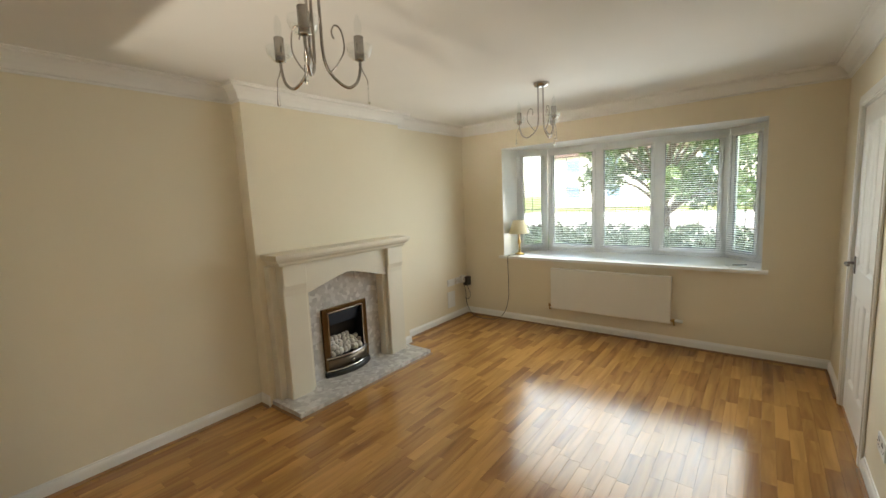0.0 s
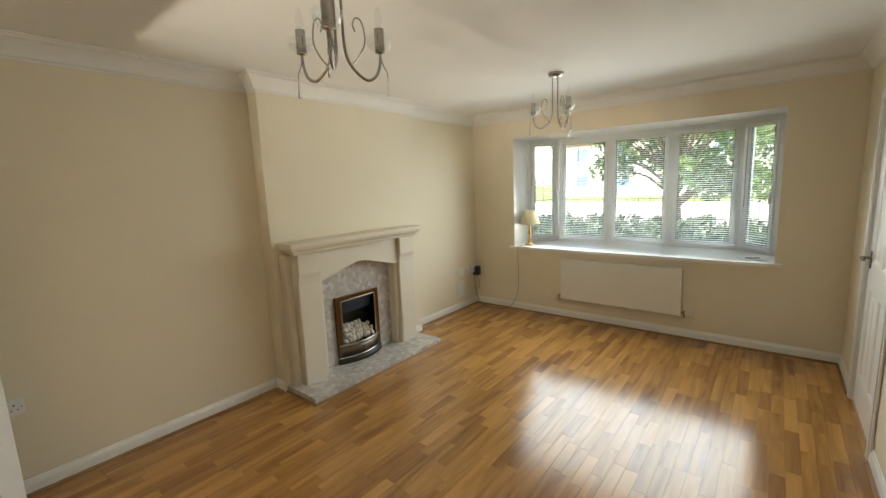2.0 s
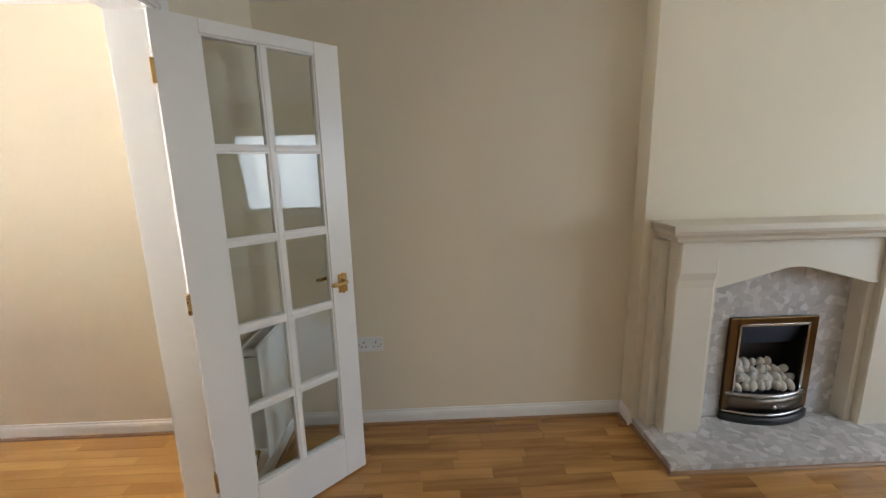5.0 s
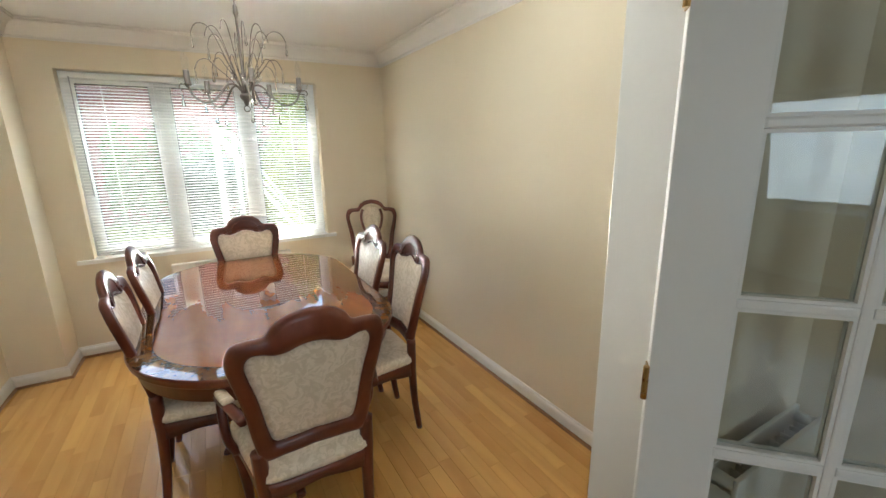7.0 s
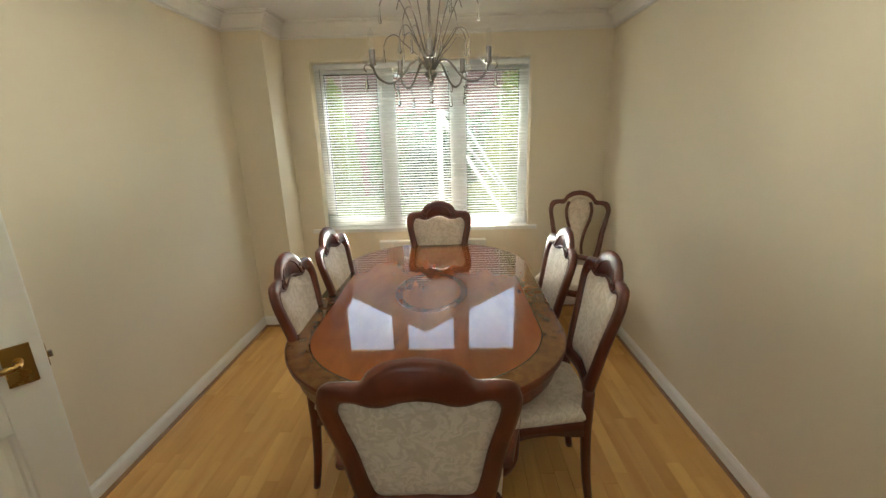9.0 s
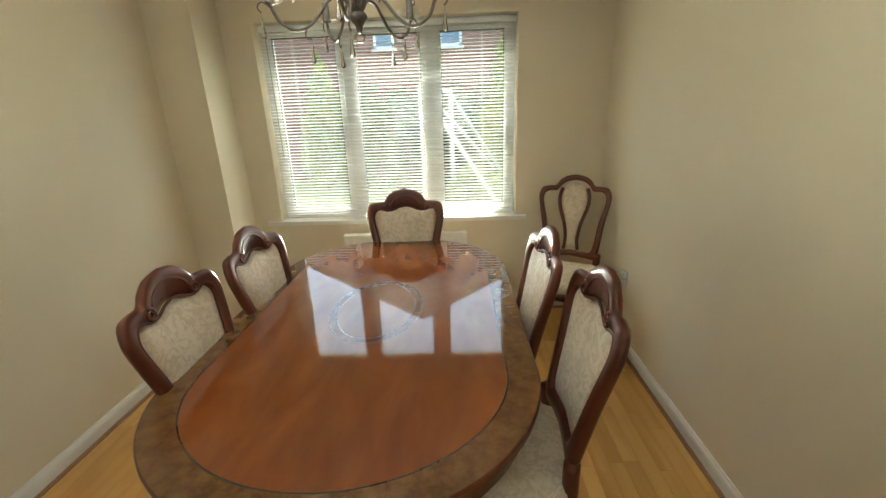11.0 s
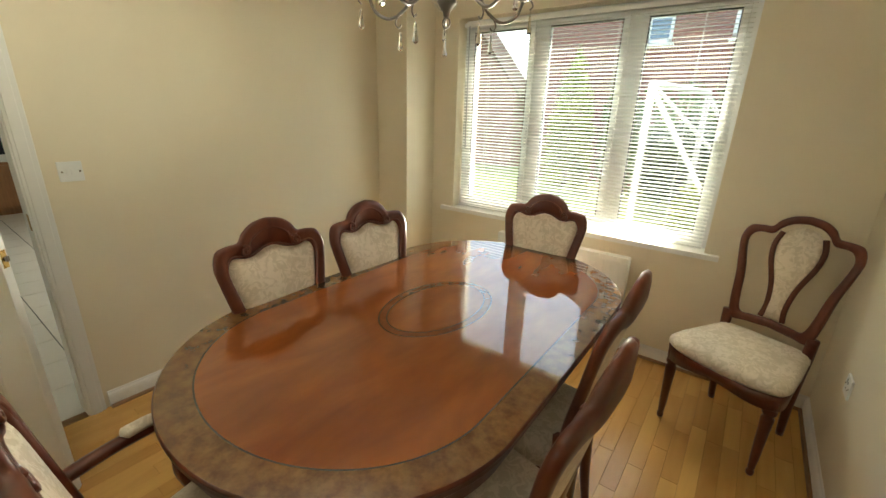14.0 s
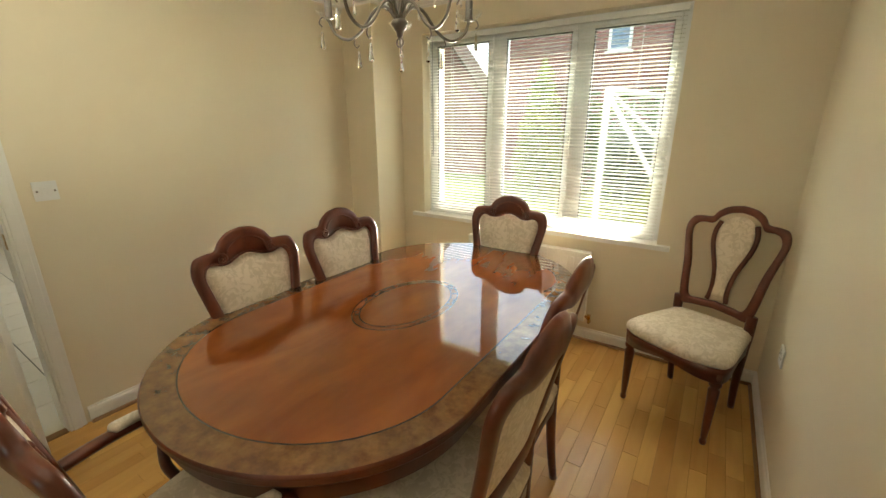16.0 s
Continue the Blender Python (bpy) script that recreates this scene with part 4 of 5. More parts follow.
# ---- dining room fittings ----
def radiator(name, lo, hi, z0, z1, wall_y, side_sign, label, grooves=True, twin=False):
    """A panel radiator along x in front of a wall at wall_y; side_sign: which way it faces along y."""
    r = thing(name, label, "radiator", pose((lo + hi) / 2, wall_y, z0))
    W, Hh = hi - lo, z1 - z0
    f = side_sign
    y0, y1 = 0.035 * f, 0.085 * f

    def bx(x0, x1, a, b, c, d, bev=0.0):
        return box((x0, min(a, b), c), (x1, max(a, b), d), bev)
    if twin:
        part("panel", bx(-W / 2, W / 2, y0, 0.047 * f, 0, Hh, 0.004), RADW, r)
        part("panel", bx(-W / 2, W / 2, 0.098 * f, 0.110 * f, 0, Hh, 0.004), RADW, r)
        fins = bmesh.new()
        for i in range(int(W / 0.03)):
            x = -W / 2 + 0.02 + i * 0.03
            add_box(fins, (x, 0.048, 0.04), (x + 0.002, 0.097, Hh - 0.05), 0.0)
        part("convector_fins", fins, RADW, r)
        for s in (-1, 1):
            part("header_pipe", tube([(s * (W / 2 - 0.02), 0.046 * f, Hh - 0.03), (s * (W / 2 - 0.02), 0.100 * f, Hh - 0.03)], 0.016, 10), RADW, r, smooth=True)
    else:
        part("panel", bx(-W / 2, W / 2, y0, y1, 0, Hh, 0.008), RADW, r)
    if grooves:
        n = int(W / 0.045)
        bmv = bmesh.new()
        for i in range(n):
            x = -W / 2 + W * (i + 0.5) / n
            add_box(bmv, (x - 0.012, min(y1, y1 + 0.005 * f), 0.03), (x + 0.012, max(y1, y1 + 0.005 * f), Hh - 0.03), 0.003)
        part("panel_ribs", bmv, RADW, r)
    if not twin:
        part("top_grille", bx(-W / 2 + 0.004, W / 2 - 0.004, 0.03 * f, 0.09 * f, Hh - 0.001, Hh + 0.006, 0.002), RADW, r)
    for s in (-1, 1):
        x = s * (W / 2 - 0.03)
        part("bracket", bx(x - 0.012, x + 0.012, 0.0, 0.036 * f, 0.06, Hh - 0.06), RADW, r)
        xe = s * (W / 2 + 0.025)
        v = part("valve", lathe([(0.013, 0.015), (0.013, 0.045), (0.010, 0.05)], 10, at=(xe, 0.06 * f, 0)), BRASS, r, "brass radiator valve", True)
        part("pipe", tube(spline([(xe, 0.06 * f, 0.02), (xe, 0.056 * f, -0.012), (xe, 0.03 * f, -0.022), (xe, 0.0, -0.022)], 3), 0.0075, 8), BRASS, v)
        part("union", tube([(s * W / 2, 0.06 * f, 0.03), (xe, 0.06 * f, 0.03)], 0.011, 8), BRASS, v)
        if s > 0:
            part("thermostat_head", tube([(xe + 0.008, 0.06 * f, 0.032), (xe + 0.03, 0.06 * f, 0.032), (xe + 0.075, 0.06 * f, 0.032)], [0.012, 0.017, 0.015], 12), PLASTIC, v, "white thermostatic valve head", True)
    return r


radiator("radiator", 0.990, 1.915, 0.17, 0.655, DY1, 1, "white ribbed panel radiator under the dining room window")


def plate(name, label, m, w=0.086, h=0.086, switches=0, sockets=0, category="socket"):
    """A wall plate whose face looks along local +y."""
    p = thing(name, label, category, m)
    part("faceplate", box((-w / 2, 0, -h / 2), (w / 2, 0.009, h / 2), 0.003), PLASTIC, p)
    for s in (-1, 1):
        part("screw", tube([(s * (w / 2 - 0.012), 0.009, 0), (s * (w / 2 - 0.012), 0.0105, 0)], 0.004, 8), CHROME, p)
    for i in range(switches):
        part("rocker", box((-0.006 + i * 0.016 - 0.005, 0.009, -0.014), (-0.006 + i * 0.016 + 0.007, 0.0135, 0.014), 0.002), PLASTIC, p)
    for i in range(sockets):
        cx = (i - (sockets - 1) / 2) * 0.068
        part("rocker", box((cx - 0.006 + 0.012, 0.009, 0.012), (cx + 0.006 + 0.012, 0.013, 0.032), 0.002), PLASTIC, p)
        # black blocks give the shade inside the holes; the plate isn't cut
        part("pin_holes", boxes(((cx - 0.003, 0.0085, 0.008), (cx + 0.003, 0.0096, 0.018)), ((cx - 0.016, 0.0085, -0.016), (cx - 0.008, 0.0096, -0.011)), ((cx + 0.008, 0.0085, -0.016), (cx + 0.016, 0.0096, -0.011))), BLACK, p)
    return p


plate("light_switch", "white plastic double light switch beside the kitchen door", pose(DX, -1.262, 1.195, 0, 0, 90), switches=2, category="switch")
plate("wall_socket", "white plastic socket low on the dining room wall", pose(0, -2.915, 0.475, 0, 0, -90), 0.086, 0.086, sockets=1)
plate("wall_socket", "white double socket on the wall beside the glazed door", pose(0, 0.475, 0.505, 0, 0, -90), 0.146, 0.086, sockets=2)

# ---- doors ----
def lever(parent, x, z, side, t, mirror=1, metal=None, pw=0.022, ph=0.043, reach=0.78):
    """A lever handle on a backplate; x along the leaf, side +1 or -1 for the face."""
    metal = metal or BRASS
    y = t / 2 * side
    h = part("door_handle", box((x - pw, min(y, y + 0.006 * side), z - ph), (x + pw, max(y, y + 0.006 * side), z + ph), 0.002), metal, parent, "brass lever handle on a plate")
    part("lever", tube(spline([(x, y + 0.004 * side, z + 0.012), (x, y + 0.038 * side, z + 0.012), (x - 0.02 * mirror * reach, y + 0.050 * side, z + 0.012), (x - 0.075 * mirror * reach, y + 0.048 * side, z + 0.008), (x - 0.100 * mirror * reach, y + 0.044 * side, z + 0.012)], 4), [0.012, 0.010] + [0.0085] * 15, 8), metal, h, smooth=True)
    part("plate_screw", boxes(((x - 0.004, min(y + 0.006 * side, y + 0.0075 * side), z + 0.042), (x + 0.004, max(y + 0.006 * side, y + 0.0075 * side), z + 0.048)), ((x - 0.004, min(y + 0.006 * side, y + 0.0075 * side), z - 0.048), (x + 0.004, max(y + 0.006 * side, y + 0.0075 * side), z - 0.042))), metal, h)


def hinges(parent, t, heights):
    for z in heights:
        part("hinge", boxes(((-0.003, -t / 2 - 0.001, z - 0.038), (0.0005, t / 2 - 0.006, z + 0.038)), bevel=0.0), BRASS, parent, "brass butt hinge")
        part("hinge_knuckle", tube([(-0.005, -t / 2 - 0.002, z - 0.038), (-0.005, -t / 2 - 0.002, z + 0.038)], 0.0065, 8), BRASS, parent)


def glazed_door(m):
    W, Hd, t = 0.660, 1.978, 0.040
    d = thing("glazed_door", "white ten-pane glazed door with brass handle, standing open", "door", m, kind="structure")
    l, r, top, bot = 0.140, 0.552, 1.898, 0.208
    rise = 0.034
    part("door_frame", boxes(((0, -t / 2, 0), (l, t / 2, Hd)), ((r, -t / 2, 0), (W, t / 2, Hd)), ((l, -t / 2, 0), (r, t / 2, bot)), ((l, -t / 2, top + rise), (r, t / 2, Hd)), bevel=0.003), TRIM, d)
    cx, nb = (l + r) / 2, 5
    part("glazing_bar", box((cx - 0.010, -0.016, bot), (cx + 0.010, 0.016, top + rise), 0.005), TRIM, d)
    for i in range(1, nb):
        z = bot + (top - bot) * i / nb
        for a, b in ((l, cx - 0.010), (cx + 0.010, r)):
            part("glazing_bar", box((a, -0.016, z - 0.010), (b, 0.016, z + 0.010), 0.005), TRIM, d)
    for i in range(nb):
        z0, z1 = bot + (top - bot) * i / nb + (0.010 if i else 0), bot + (top - bot) * (i + 1) / nb - (0.010 if i < nb - 1 else -rise)
        for a, b in ((l, cx - 0.010), (cx + 0.010, r)):
            g = part("pane", box((a, -0.002, z0), (b, 0.002, z1)), DOORGLASS, d, "clear glass pane")
            g.visible_shadow = False
            part("bead", boxes(((a, 0.002, z0), (a + 0.007, 0.013, z1)), ((b - 0.007, 0.002, z0), (b, 0.013, z1)), ((a + 0.007, 0.002, z0), (b - 0.007, 0.013, z0 + 0.007)), ((a + 0.007, 0.002, z1 - 0.007), (b - 0.007, 0.013, z1)),
                               ((a, -0.013, z0), (a + 0.007, -0.002, z1)), ((b - 0.007, -0.013, z0), (b, -0.002, z1)), ((a + 0.007, -0.013, z0), (b - 0.007, -0.002, z0 + 0.007)), ((a + 0.007, -0.013, z1 - 0.007), (b - 0.007, -0.002, z1))), TRIM, d)
    lever(d, W - 0.058, 0.975, 1, t)
    lever(d, W - 0.058, 0.975, -1, t)
    hinges(d, t, (0.310, 1.030, 1.795))
    return d


def panel_door(name, label, m, W, handle_sides=(1, -1), metal=None):
    """A four-panel moulded door; hinge at local x = 0."""
    Hd, t = 1.978, 0.038
    d = thing(name, label, "door", m, kind="structure")
    st, mid = 0.105, 0.10
    bm = bmesh.new()
    cols = ((st, W / 2 - mid / 2), (W / 2 + mid / 2, W - st))
    rows = ((0.22, 0.80), (0.98, 1.86))
    for lo, hi in (((0, -t / 2, 0), (st, t / 2, Hd)), ((W - st, -t / 2, 0), (W, t / 2, Hd)), ((st, -t / 2, 0), (W - st, t / 2, rows[0][0])), ((st, -t / 2, rows[0][1]), (W - st, t / 2, rows[1][0])), ((st, -t / 2, rows[1][1]), (W - st, t / 2, Hd)),
                   ((cols[0][1], -t / 2, rows[0][0]), (cols[1][0], t / 2, rows[0][1])), ((cols[0][1], -t / 2, rows[1][0]), (cols[1][0], t / 2, rows[1][1]))):
        add_box(bm, lo, hi, 0.003)
    part("door_frame", bm, TRIM, d)
    for a, b in cols:
        for z0, z1 in rows:
            bp = bmesh.new()
            for s in (-1, 1):
                k = lambda g, y: [(a + g, y * s, z0 + g), (b - g, y * s, z0 + g), (b - g, y * s, z1 - g), (a + g, y * s, z1 - g)]
                skin(bp, [k(0.0, t / 2 - 0.001), k(0.008, t / 2 - 0.004), k(0.016, t / 2 - 0.011), k(0.030, t / 2 - 0.011), k(0.052, t / 2 - 0.003)], caps=False)
                vs = [bp.verts.new(q) for q in k(0.052, t / 2 - 0.003)]
                bp.faces.new(vs)
            bmesh.ops.remove_doubles(bp, verts=bp.verts, dist=0.0002)
            bmesh.ops.recalc_face_normals(bp, faces=bp.faces)
            part("door_panel", bp, TRIM, d, "raised and fielded panel")
    for s in handle_sides:
        lever(d, W - 0.056, 0.985, s, t, 1, metal, 0.030 if metal is None else 0.02, 0.056, 1.0)
    part("latch_plate", box((W - 0.001, -0.011, 0.955), (W + 0.002, 0.011, 1.015), 0.0), BRASS, d, "brass latch plate")
    part("latch_bolt", box((W + 0.002, -0.006, 0.976), (W + 0.012, 0.006, 0.994), 0.002), CHROME, d)
    hinges(d, t, (0.25, 1.75))
    return d


glazed_door(pose(0.794, -0.020, 0.010, 0, 0, 133.2))
for z in (0.320, 1.040, 1.805):
    tagged(link("hinge_leaf", box((0.792, -0.014, z - 0.038), (0.7945, 0.004, z + 0.038), 0.0), BRASS), "brass hinge leaf screwed to the door lining", "hinge", "lining hinges")
panel_door("door_1", "white four-panel door to the kitchen, standing ajar", pose(DX - 0.004, KY1 + 0.0, 0.008, 0, 0, 229.6), 0.768)
panel_door("door_2", "white four-panel door to the hall, closed, with a lever handle", pose(LX + 0.025, 3.446, 0.008, 0, 0, 90), 0.730, (1,), PEWTER)
tagged(link("strike_plate", box((DX + 0.018, KY0 + 0.021, 0.955), (DX + 0.046, KY0 + 0.0245, 1.025), 0.0), BRASS), "brass strike plate on the door lining", "strike plate")

# ---- fireplace ----
FY = 2.70
fp = thing("fireplace", "cream fire surround with pale marble back panel and hearth", "fireplace", pose(0.124, FY, 0))
part("hearth", box((0, -0.735, 0), (0.385, 0.735, 0.048), 0.004), STONE, fp, "polished pale marble hearth slab")
part("back_panel", boxes(((0.0, -0.42, 0.048), (0.022, -0.245, 0.97)), ((0.0, 0.245, 0.048), (0.022, 0.42, 0.97)), ((0.0, -0.245, 0.648), (0.022, 0.245, 0.97))), STONE, fp, "mottled pale marble back panel")
for s in (-1, 1):
    ya, yb = sorted((s * 0.440, s * 0.645))
    prof = [(0.145, 0.048), (0.145, 0.86), (0.150, 0.90), (0.162, 0.94), (0.165, 1.095)]
    bm = bmesh.new()
    rings = []
    for i, (px, z) in enumerate(prof):
        b0, b1 = (ya, yb)
        rings.append([(0.0, b0, z), (px - 0.008, b0, z), (px, b0 + 0.008, z), (px, b1 - 0.008, z), (px - 0.008, b1, z), (0.0, b1, z)])
    skin(bm, rings)
    bmesh.ops.recalc_face_normals(bm, faces=bm.faces)
    part("pilaster", bm, PLASTER, fp, "cream pilaster flaring at the top")
    yc, yd = sorted((s * 0.645, s * 0.700))
    part("side_return", box((0.0, yc, 0.048), (0.075, yd, 1.095), 0.004), PLASTER, fp)
    yc, yd = sorted((s * 0.405, s * 0.440))
    part("inner_return", box((0.0, yc, 0.048), (0.105, yd, 0.86), 0.003), PLASTER, fp)
bm = bmesh.new()
front = [(-0.440, 1.095), (-0.440, 0.845), (-0.395, 0.850), (-0.07, 0.938), (-0.03, 0.945), (0.03, 0.945), (0.07, 0.938), (0.395, 0.850), (0.440, 0.845), (0.440, 1.095)]
skin(bm, [[(0.02, y, z) for y, z in front], [(0.118, y, z) for y, z in front], [(0.125, y * 0.995, z + 0.004) for y, z in front]])
bmesh.ops.recalc_face_normals(bm, faces=bm.faces)
part("frieze", bm, PLASTER, fp, "cream frieze with a shallow pointed arch")
bm = sweep([(0.0, 0.665), (0.165, 0.665), (0.165, -0.665), (0.0, -0.665)], [(-0.02, 1.092), (-0.004, 1.095), (0.006, 1.105), (0.010, 1.120), (0.022, 1.130), (0.036, 1.140), (0.040, 1.152), (0.050, 1.156), (0.050, 1.186), (-0.02, 1.186)][::1])
part("mantel_moulding", bm, PLASTER, fp)
part("mantel_shelf", box((0.0, -0.715, 1.155), (0.216, 0.715, 1.188), 0.005), PLASTER, fp, "cream mantel shelf")

struct("trim_hearth", sweep([(0.124, FY - 0.735), (0.509, FY - 0.735), (0.509, FY + 0.735), (0.124, FY + 0.735)], [(-0.016, 0), (-0.0005, 0), (-0.0005, 0.0145), (-0.009, 0.012), (-0.014, 0.007)]), BEAD, "oak beading round the foot of the hearth")

fire = thing("gas_fire", "gas fire with brass frame, white pebbles and a curved front", "fire", pose(0.148, FY - 0.01, 0.048))
part("fire_box", boxes(((-0.14, -0.235, 0.0), (-0.13, 0.235, 0.59)), ((-0.13, -0.235, 0.0), (0.0, -0.215, 0.59)), ((-0.13, 0.215, 0.0), (0.0, 0.235, 0.59)), ((-0.13, -0.215, 0.57), (0.0, 0.215, 0.59)), ((-0.13, -0.215, 0.0), (0.0, 0.215, 0.02))), BLACK, fire, "black fire chamber")
part("outer_frame", boxes(((0, -0.245, 0.06), (0.022, -0.195, 0.60)), ((0, 0.195, 0.06), (0.022, 0.245, 0.60)), ((0, -0.195, 0.552), (0.022, 0.195, 0.60)), bevel=0.005), mat("bronze_metal", (0.13, 0.075, 0.03), 0.32, 1.0, scale=20, fine=90), fire, "bronze outer frame")
part("inner_frame", boxes(((0.022, -0.198, 0.16), (0.028, -0.185, 0.565)), ((0.022, 0.185, 0.16), (0.028, 0.198, 0.565)), ((0.022, -0.198, 0.552), (0.028, 0.198, 0.565)), bevel=0.002), CHROME, fire)
part("hood", skin(bmesh.new(), [[(-0.06, -0.18, 0.545), (0.005, -0.18, 0.55), (0.005, 0.18, 0.55), (-0.06, 0.18, 0.545)], [(-0.06, -0.18, 0.44), (-0.03, -0.18, 0.43), (-0.03, 0.18, 0.43), (-0.06, 0.18, 0.44)]]), mat("steel_hood", (0.05, 0.06, 0.08), 0.4, 1.0, scale=10, fine=60), fire, "steel hood inside the fire")


def bow(z0, z1, out, half, inset=0.0):
    """A curved fender front between two heights."""
    rings = []
    for i in range(17):
        t = -1 + 2 * i / 16
        y, x = half * t, 0.02 + out * (1 - t * t) - inset
        rings.append([(x - 0.018, y, z0), (x, y, z0), (x, y, z1), (x - 0.018, y, z1)])
    bm = skin(bmesh.new(), rings)
    bmesh.ops.recalc_face_normals(bm, faces=bm.faces)
    return bm


part("fender_front", bow(0.055, 0.150, 0.050, 0.222), mat("pewter_front", (0.16, 0.13, 0.10), 0.35, 1.0, scale=20, fine=90), fire, "dark curved fret front", True)
part("fender_rail", bow(0.150, 0.172, 0.062, 0.232, -0.004), CHROME, fire, "bright curved rail", True)
part("fender_rail", bow(0.042, 0.060, 0.066, 0.236, -0.004), CHROME, fire, "bright curved rail", True)
part("fire_plinth", bow(0.0, 0.042, 0.075, 0.25, -0.006), BLACK, fire, "black curved base", True)
part("knob", lathe([(0.003, 0.0), (0.013, 0.004), (0.016, 0.012), (0.010, 0.020), (0.002, 0.022)], 12), CHROME, fire, "round control knob", True).matrix_basis = pose(0.082, -0.005, 0.105, 0, 90, 0)
part("ember_bed", box((-0.12, -0.21, 0.02), (0.015, 0.21, 0.165)), BLACK, fire)
rnd = random.Random(3)
peb = []
for v in range(4):
    bm = bmesh.new()
    bmesh.ops.create_icosphere(bm, subdivisions=2, radius=1.0)
    for vert in bm.verts:
        vert.co *= 1 + 0.18 * noise.noise(vert.co * 1.3 + Vector((v * 7, 0, 0)))
    me = bpy.data.meshes.new("pebble")
    for f in bm.faces:
        f.smooth = True
    bm.to_mesh(me)
    bm.free()
    me.materials.append(PEBBLE)
    peb.append(me)
for i in range(30):
    s = new("pebble", peb[i % 4])
    s.parent = fire
    row = i // 8
    r = rnd.uniform(0.024, 0.034)
    s.matrix_basis = pose(0.005 - row * 0.030, -0.155 + (i % 8) * 0.044 + rnd.uniform(-0.008, 0.008) + (row % 2) * 0.02, 0.185 + row * 0.032 + rnd.uniform(-0.005, 0.008), rnd.uniform(0, 360), rnd.uniform(0, 360), rnd.uniform(0, 360)) @ Matrix.Diagonal((r * 1.15, r * 0.9, r * 0.75, 1))

# ---- living room fittings ----
radiator("radiator", 1.205, 2.415, 0.235, 0.690, LY, -1, "long white panel radiator under the bay window", False)
radiator("radiator", 0.12, 0.60, 0.26, 0.775, 0.0, 1, "short white double-panel radiator behind the glazed door", False, True)


def three_arm_light(x, y, turn):
    top = H
    ch = thing("ceiling_light", "three-arm chrome ceiling light with candle bulbs and crystal drops", "ceiling light", pose(x, y, 0, 0, 0, turn), "chrome ceiling lights")
    part("ceiling_plate", lathe([(0.060, top), (0.062, top - 0.010), (0.052, top - 0.026), (0.034, top - 0.034), (0.004, top - 0.036)], 24), CHROME, ch, smooth=True)
    for k in range(3):
        a = 6.28318 * k / 3
        c, s = math.cos(a), math.sin(a)
        R = lambda pts: spline([(c * r, s * r, z) for r, z in pts], 6)
        arm = part("arm", tube(R([(0.026, top - 0.03), (0.026, top - 0.18), (0.028, top - 0.30), (0.050, top - 0.365), (0.110, top - 0.410), (0.154, top - 0.390), (0.172, top - 0.340), (0.174, top - 0.300)]), 0.0058, 8), CHROME, ch, "curved chrome arm", True)
        part("curl", tube(R([(0.050, top - 0.365), (0.085, top - 0.325), (0.112, top - 0.270), (0.104, top - 0.205), (0.080, top - 0.190), (0.066, top - 0.215), (0.074, top - 0.240)]), 0.0030, 6), CHROME, arm, smooth=True)
        part("drop_wire", tube(R([(0.174, top - 0.312), (0.184, top - 0.345), (0.200, top - 0.372), (0.202, top - 0.392)]), 0.0022, 6), CHROME, arm, smooth=True)
        part("glass_cup", lathe([(0.006, top - 0.302), (0.028, top - 0.298), (0.044, top - 0.284), (0.052, top - 0.262), (0.053, top - 0.250), (0.0515, top - 0.250), (0.0505, top - 0.262), (0.0425, top - 0.282), (0.027, top - 0.296), (0.006, top - 0.299)], 18, at=(c * 0.174, s * 0.174, 0)), THIN, ch, "clear glass bowl", True)
        part("candle_tube", lathe([(0.010, top - 0.306), (0.020, top - 0.302), (0.0185, top - 0.298), (0.0185, top - 0.215), (0.010, top - 0.212)], 14, at=(c * 0.174, s * 0.174, 0)), CHROME, ch, "chrome candle sleeve", True)
        part("bulb", lathe(bulb_profile(top - 0.213), 12, at=(c * 0.174, s * 0.174, 0)), THIN, ch, "clear candle bulb", True)
        part("crystal_drop", drop_mesh(bmesh.new(), c * 0.202, s * 0.202, top - 0.390, 0.055, 0.007), CRYSTAL, ch, "clear crystal drop")
    return ch


three_arm_light(1.670, 3.570, 85)
three_arm_light(1.762, 1.41, 73)

lamp = thing("table_lamp", "brass candlestick lamp with a cream shade, on the bay sill", "lamp", pose(0.705, 5.0, SILLZ))
part("lamp_base", lathe([(0.058, 0.0), (0.060, 0.006), (0.050, 0.016), (0.024, 0.026), (0.014, 0.045), (0.020, 0.060), (0.013, 0.075), (0.011, 0.12), (0.020, 0.145), (0.022, 0.165), (0.012, 0.185), (0.010, 0.245), (0.016, 0.25), (0.008, 0.262)], 18), BRASS, lamp, "turned brass candlestick base", True)
part("shade", skin(bmesh.new(), [[(r * math.cos(6.28318 * k / 28), r * math.sin(6.28318 * k / 28), z) for k in range(28)] for r, z in ((0.128, 0.262), (0.068, 0.425), (0.066, 0.425), (0.126, 0.262))], caps=False), SHADE, lamp, "cream tapered fabric shade", True)
part("bulb", lathe(bulb_profile(0.262), 12), PLASTIC, lamp, smooth=True)
flex = spline([(0.705, 4.94, SILLZ + 0.006), (0.66, 4.82, SILLZ + 0.006), (0.655, 4.785, SILLZ - 0.03), (0.655, 4.792, 0.50), (0.64, 4.80, 0.25), (0.58, 4.78, 0.08), (0.48, 4.74, 0.008), (0.30, 4.70, 0.006), (0.13, 4.76, 0.02), (0.06, 4.74, 0.16), (0.08, 4.70, 0.30), (0.07, 4.68, 0.42), (0.05, 4.68, 0.46)], 6)
tagged(link("lamp_flex", tube(flex, 0.0032, 6), CORD, smooth=True), "dark lamp flex hanging from the sill to the socket", "cable")
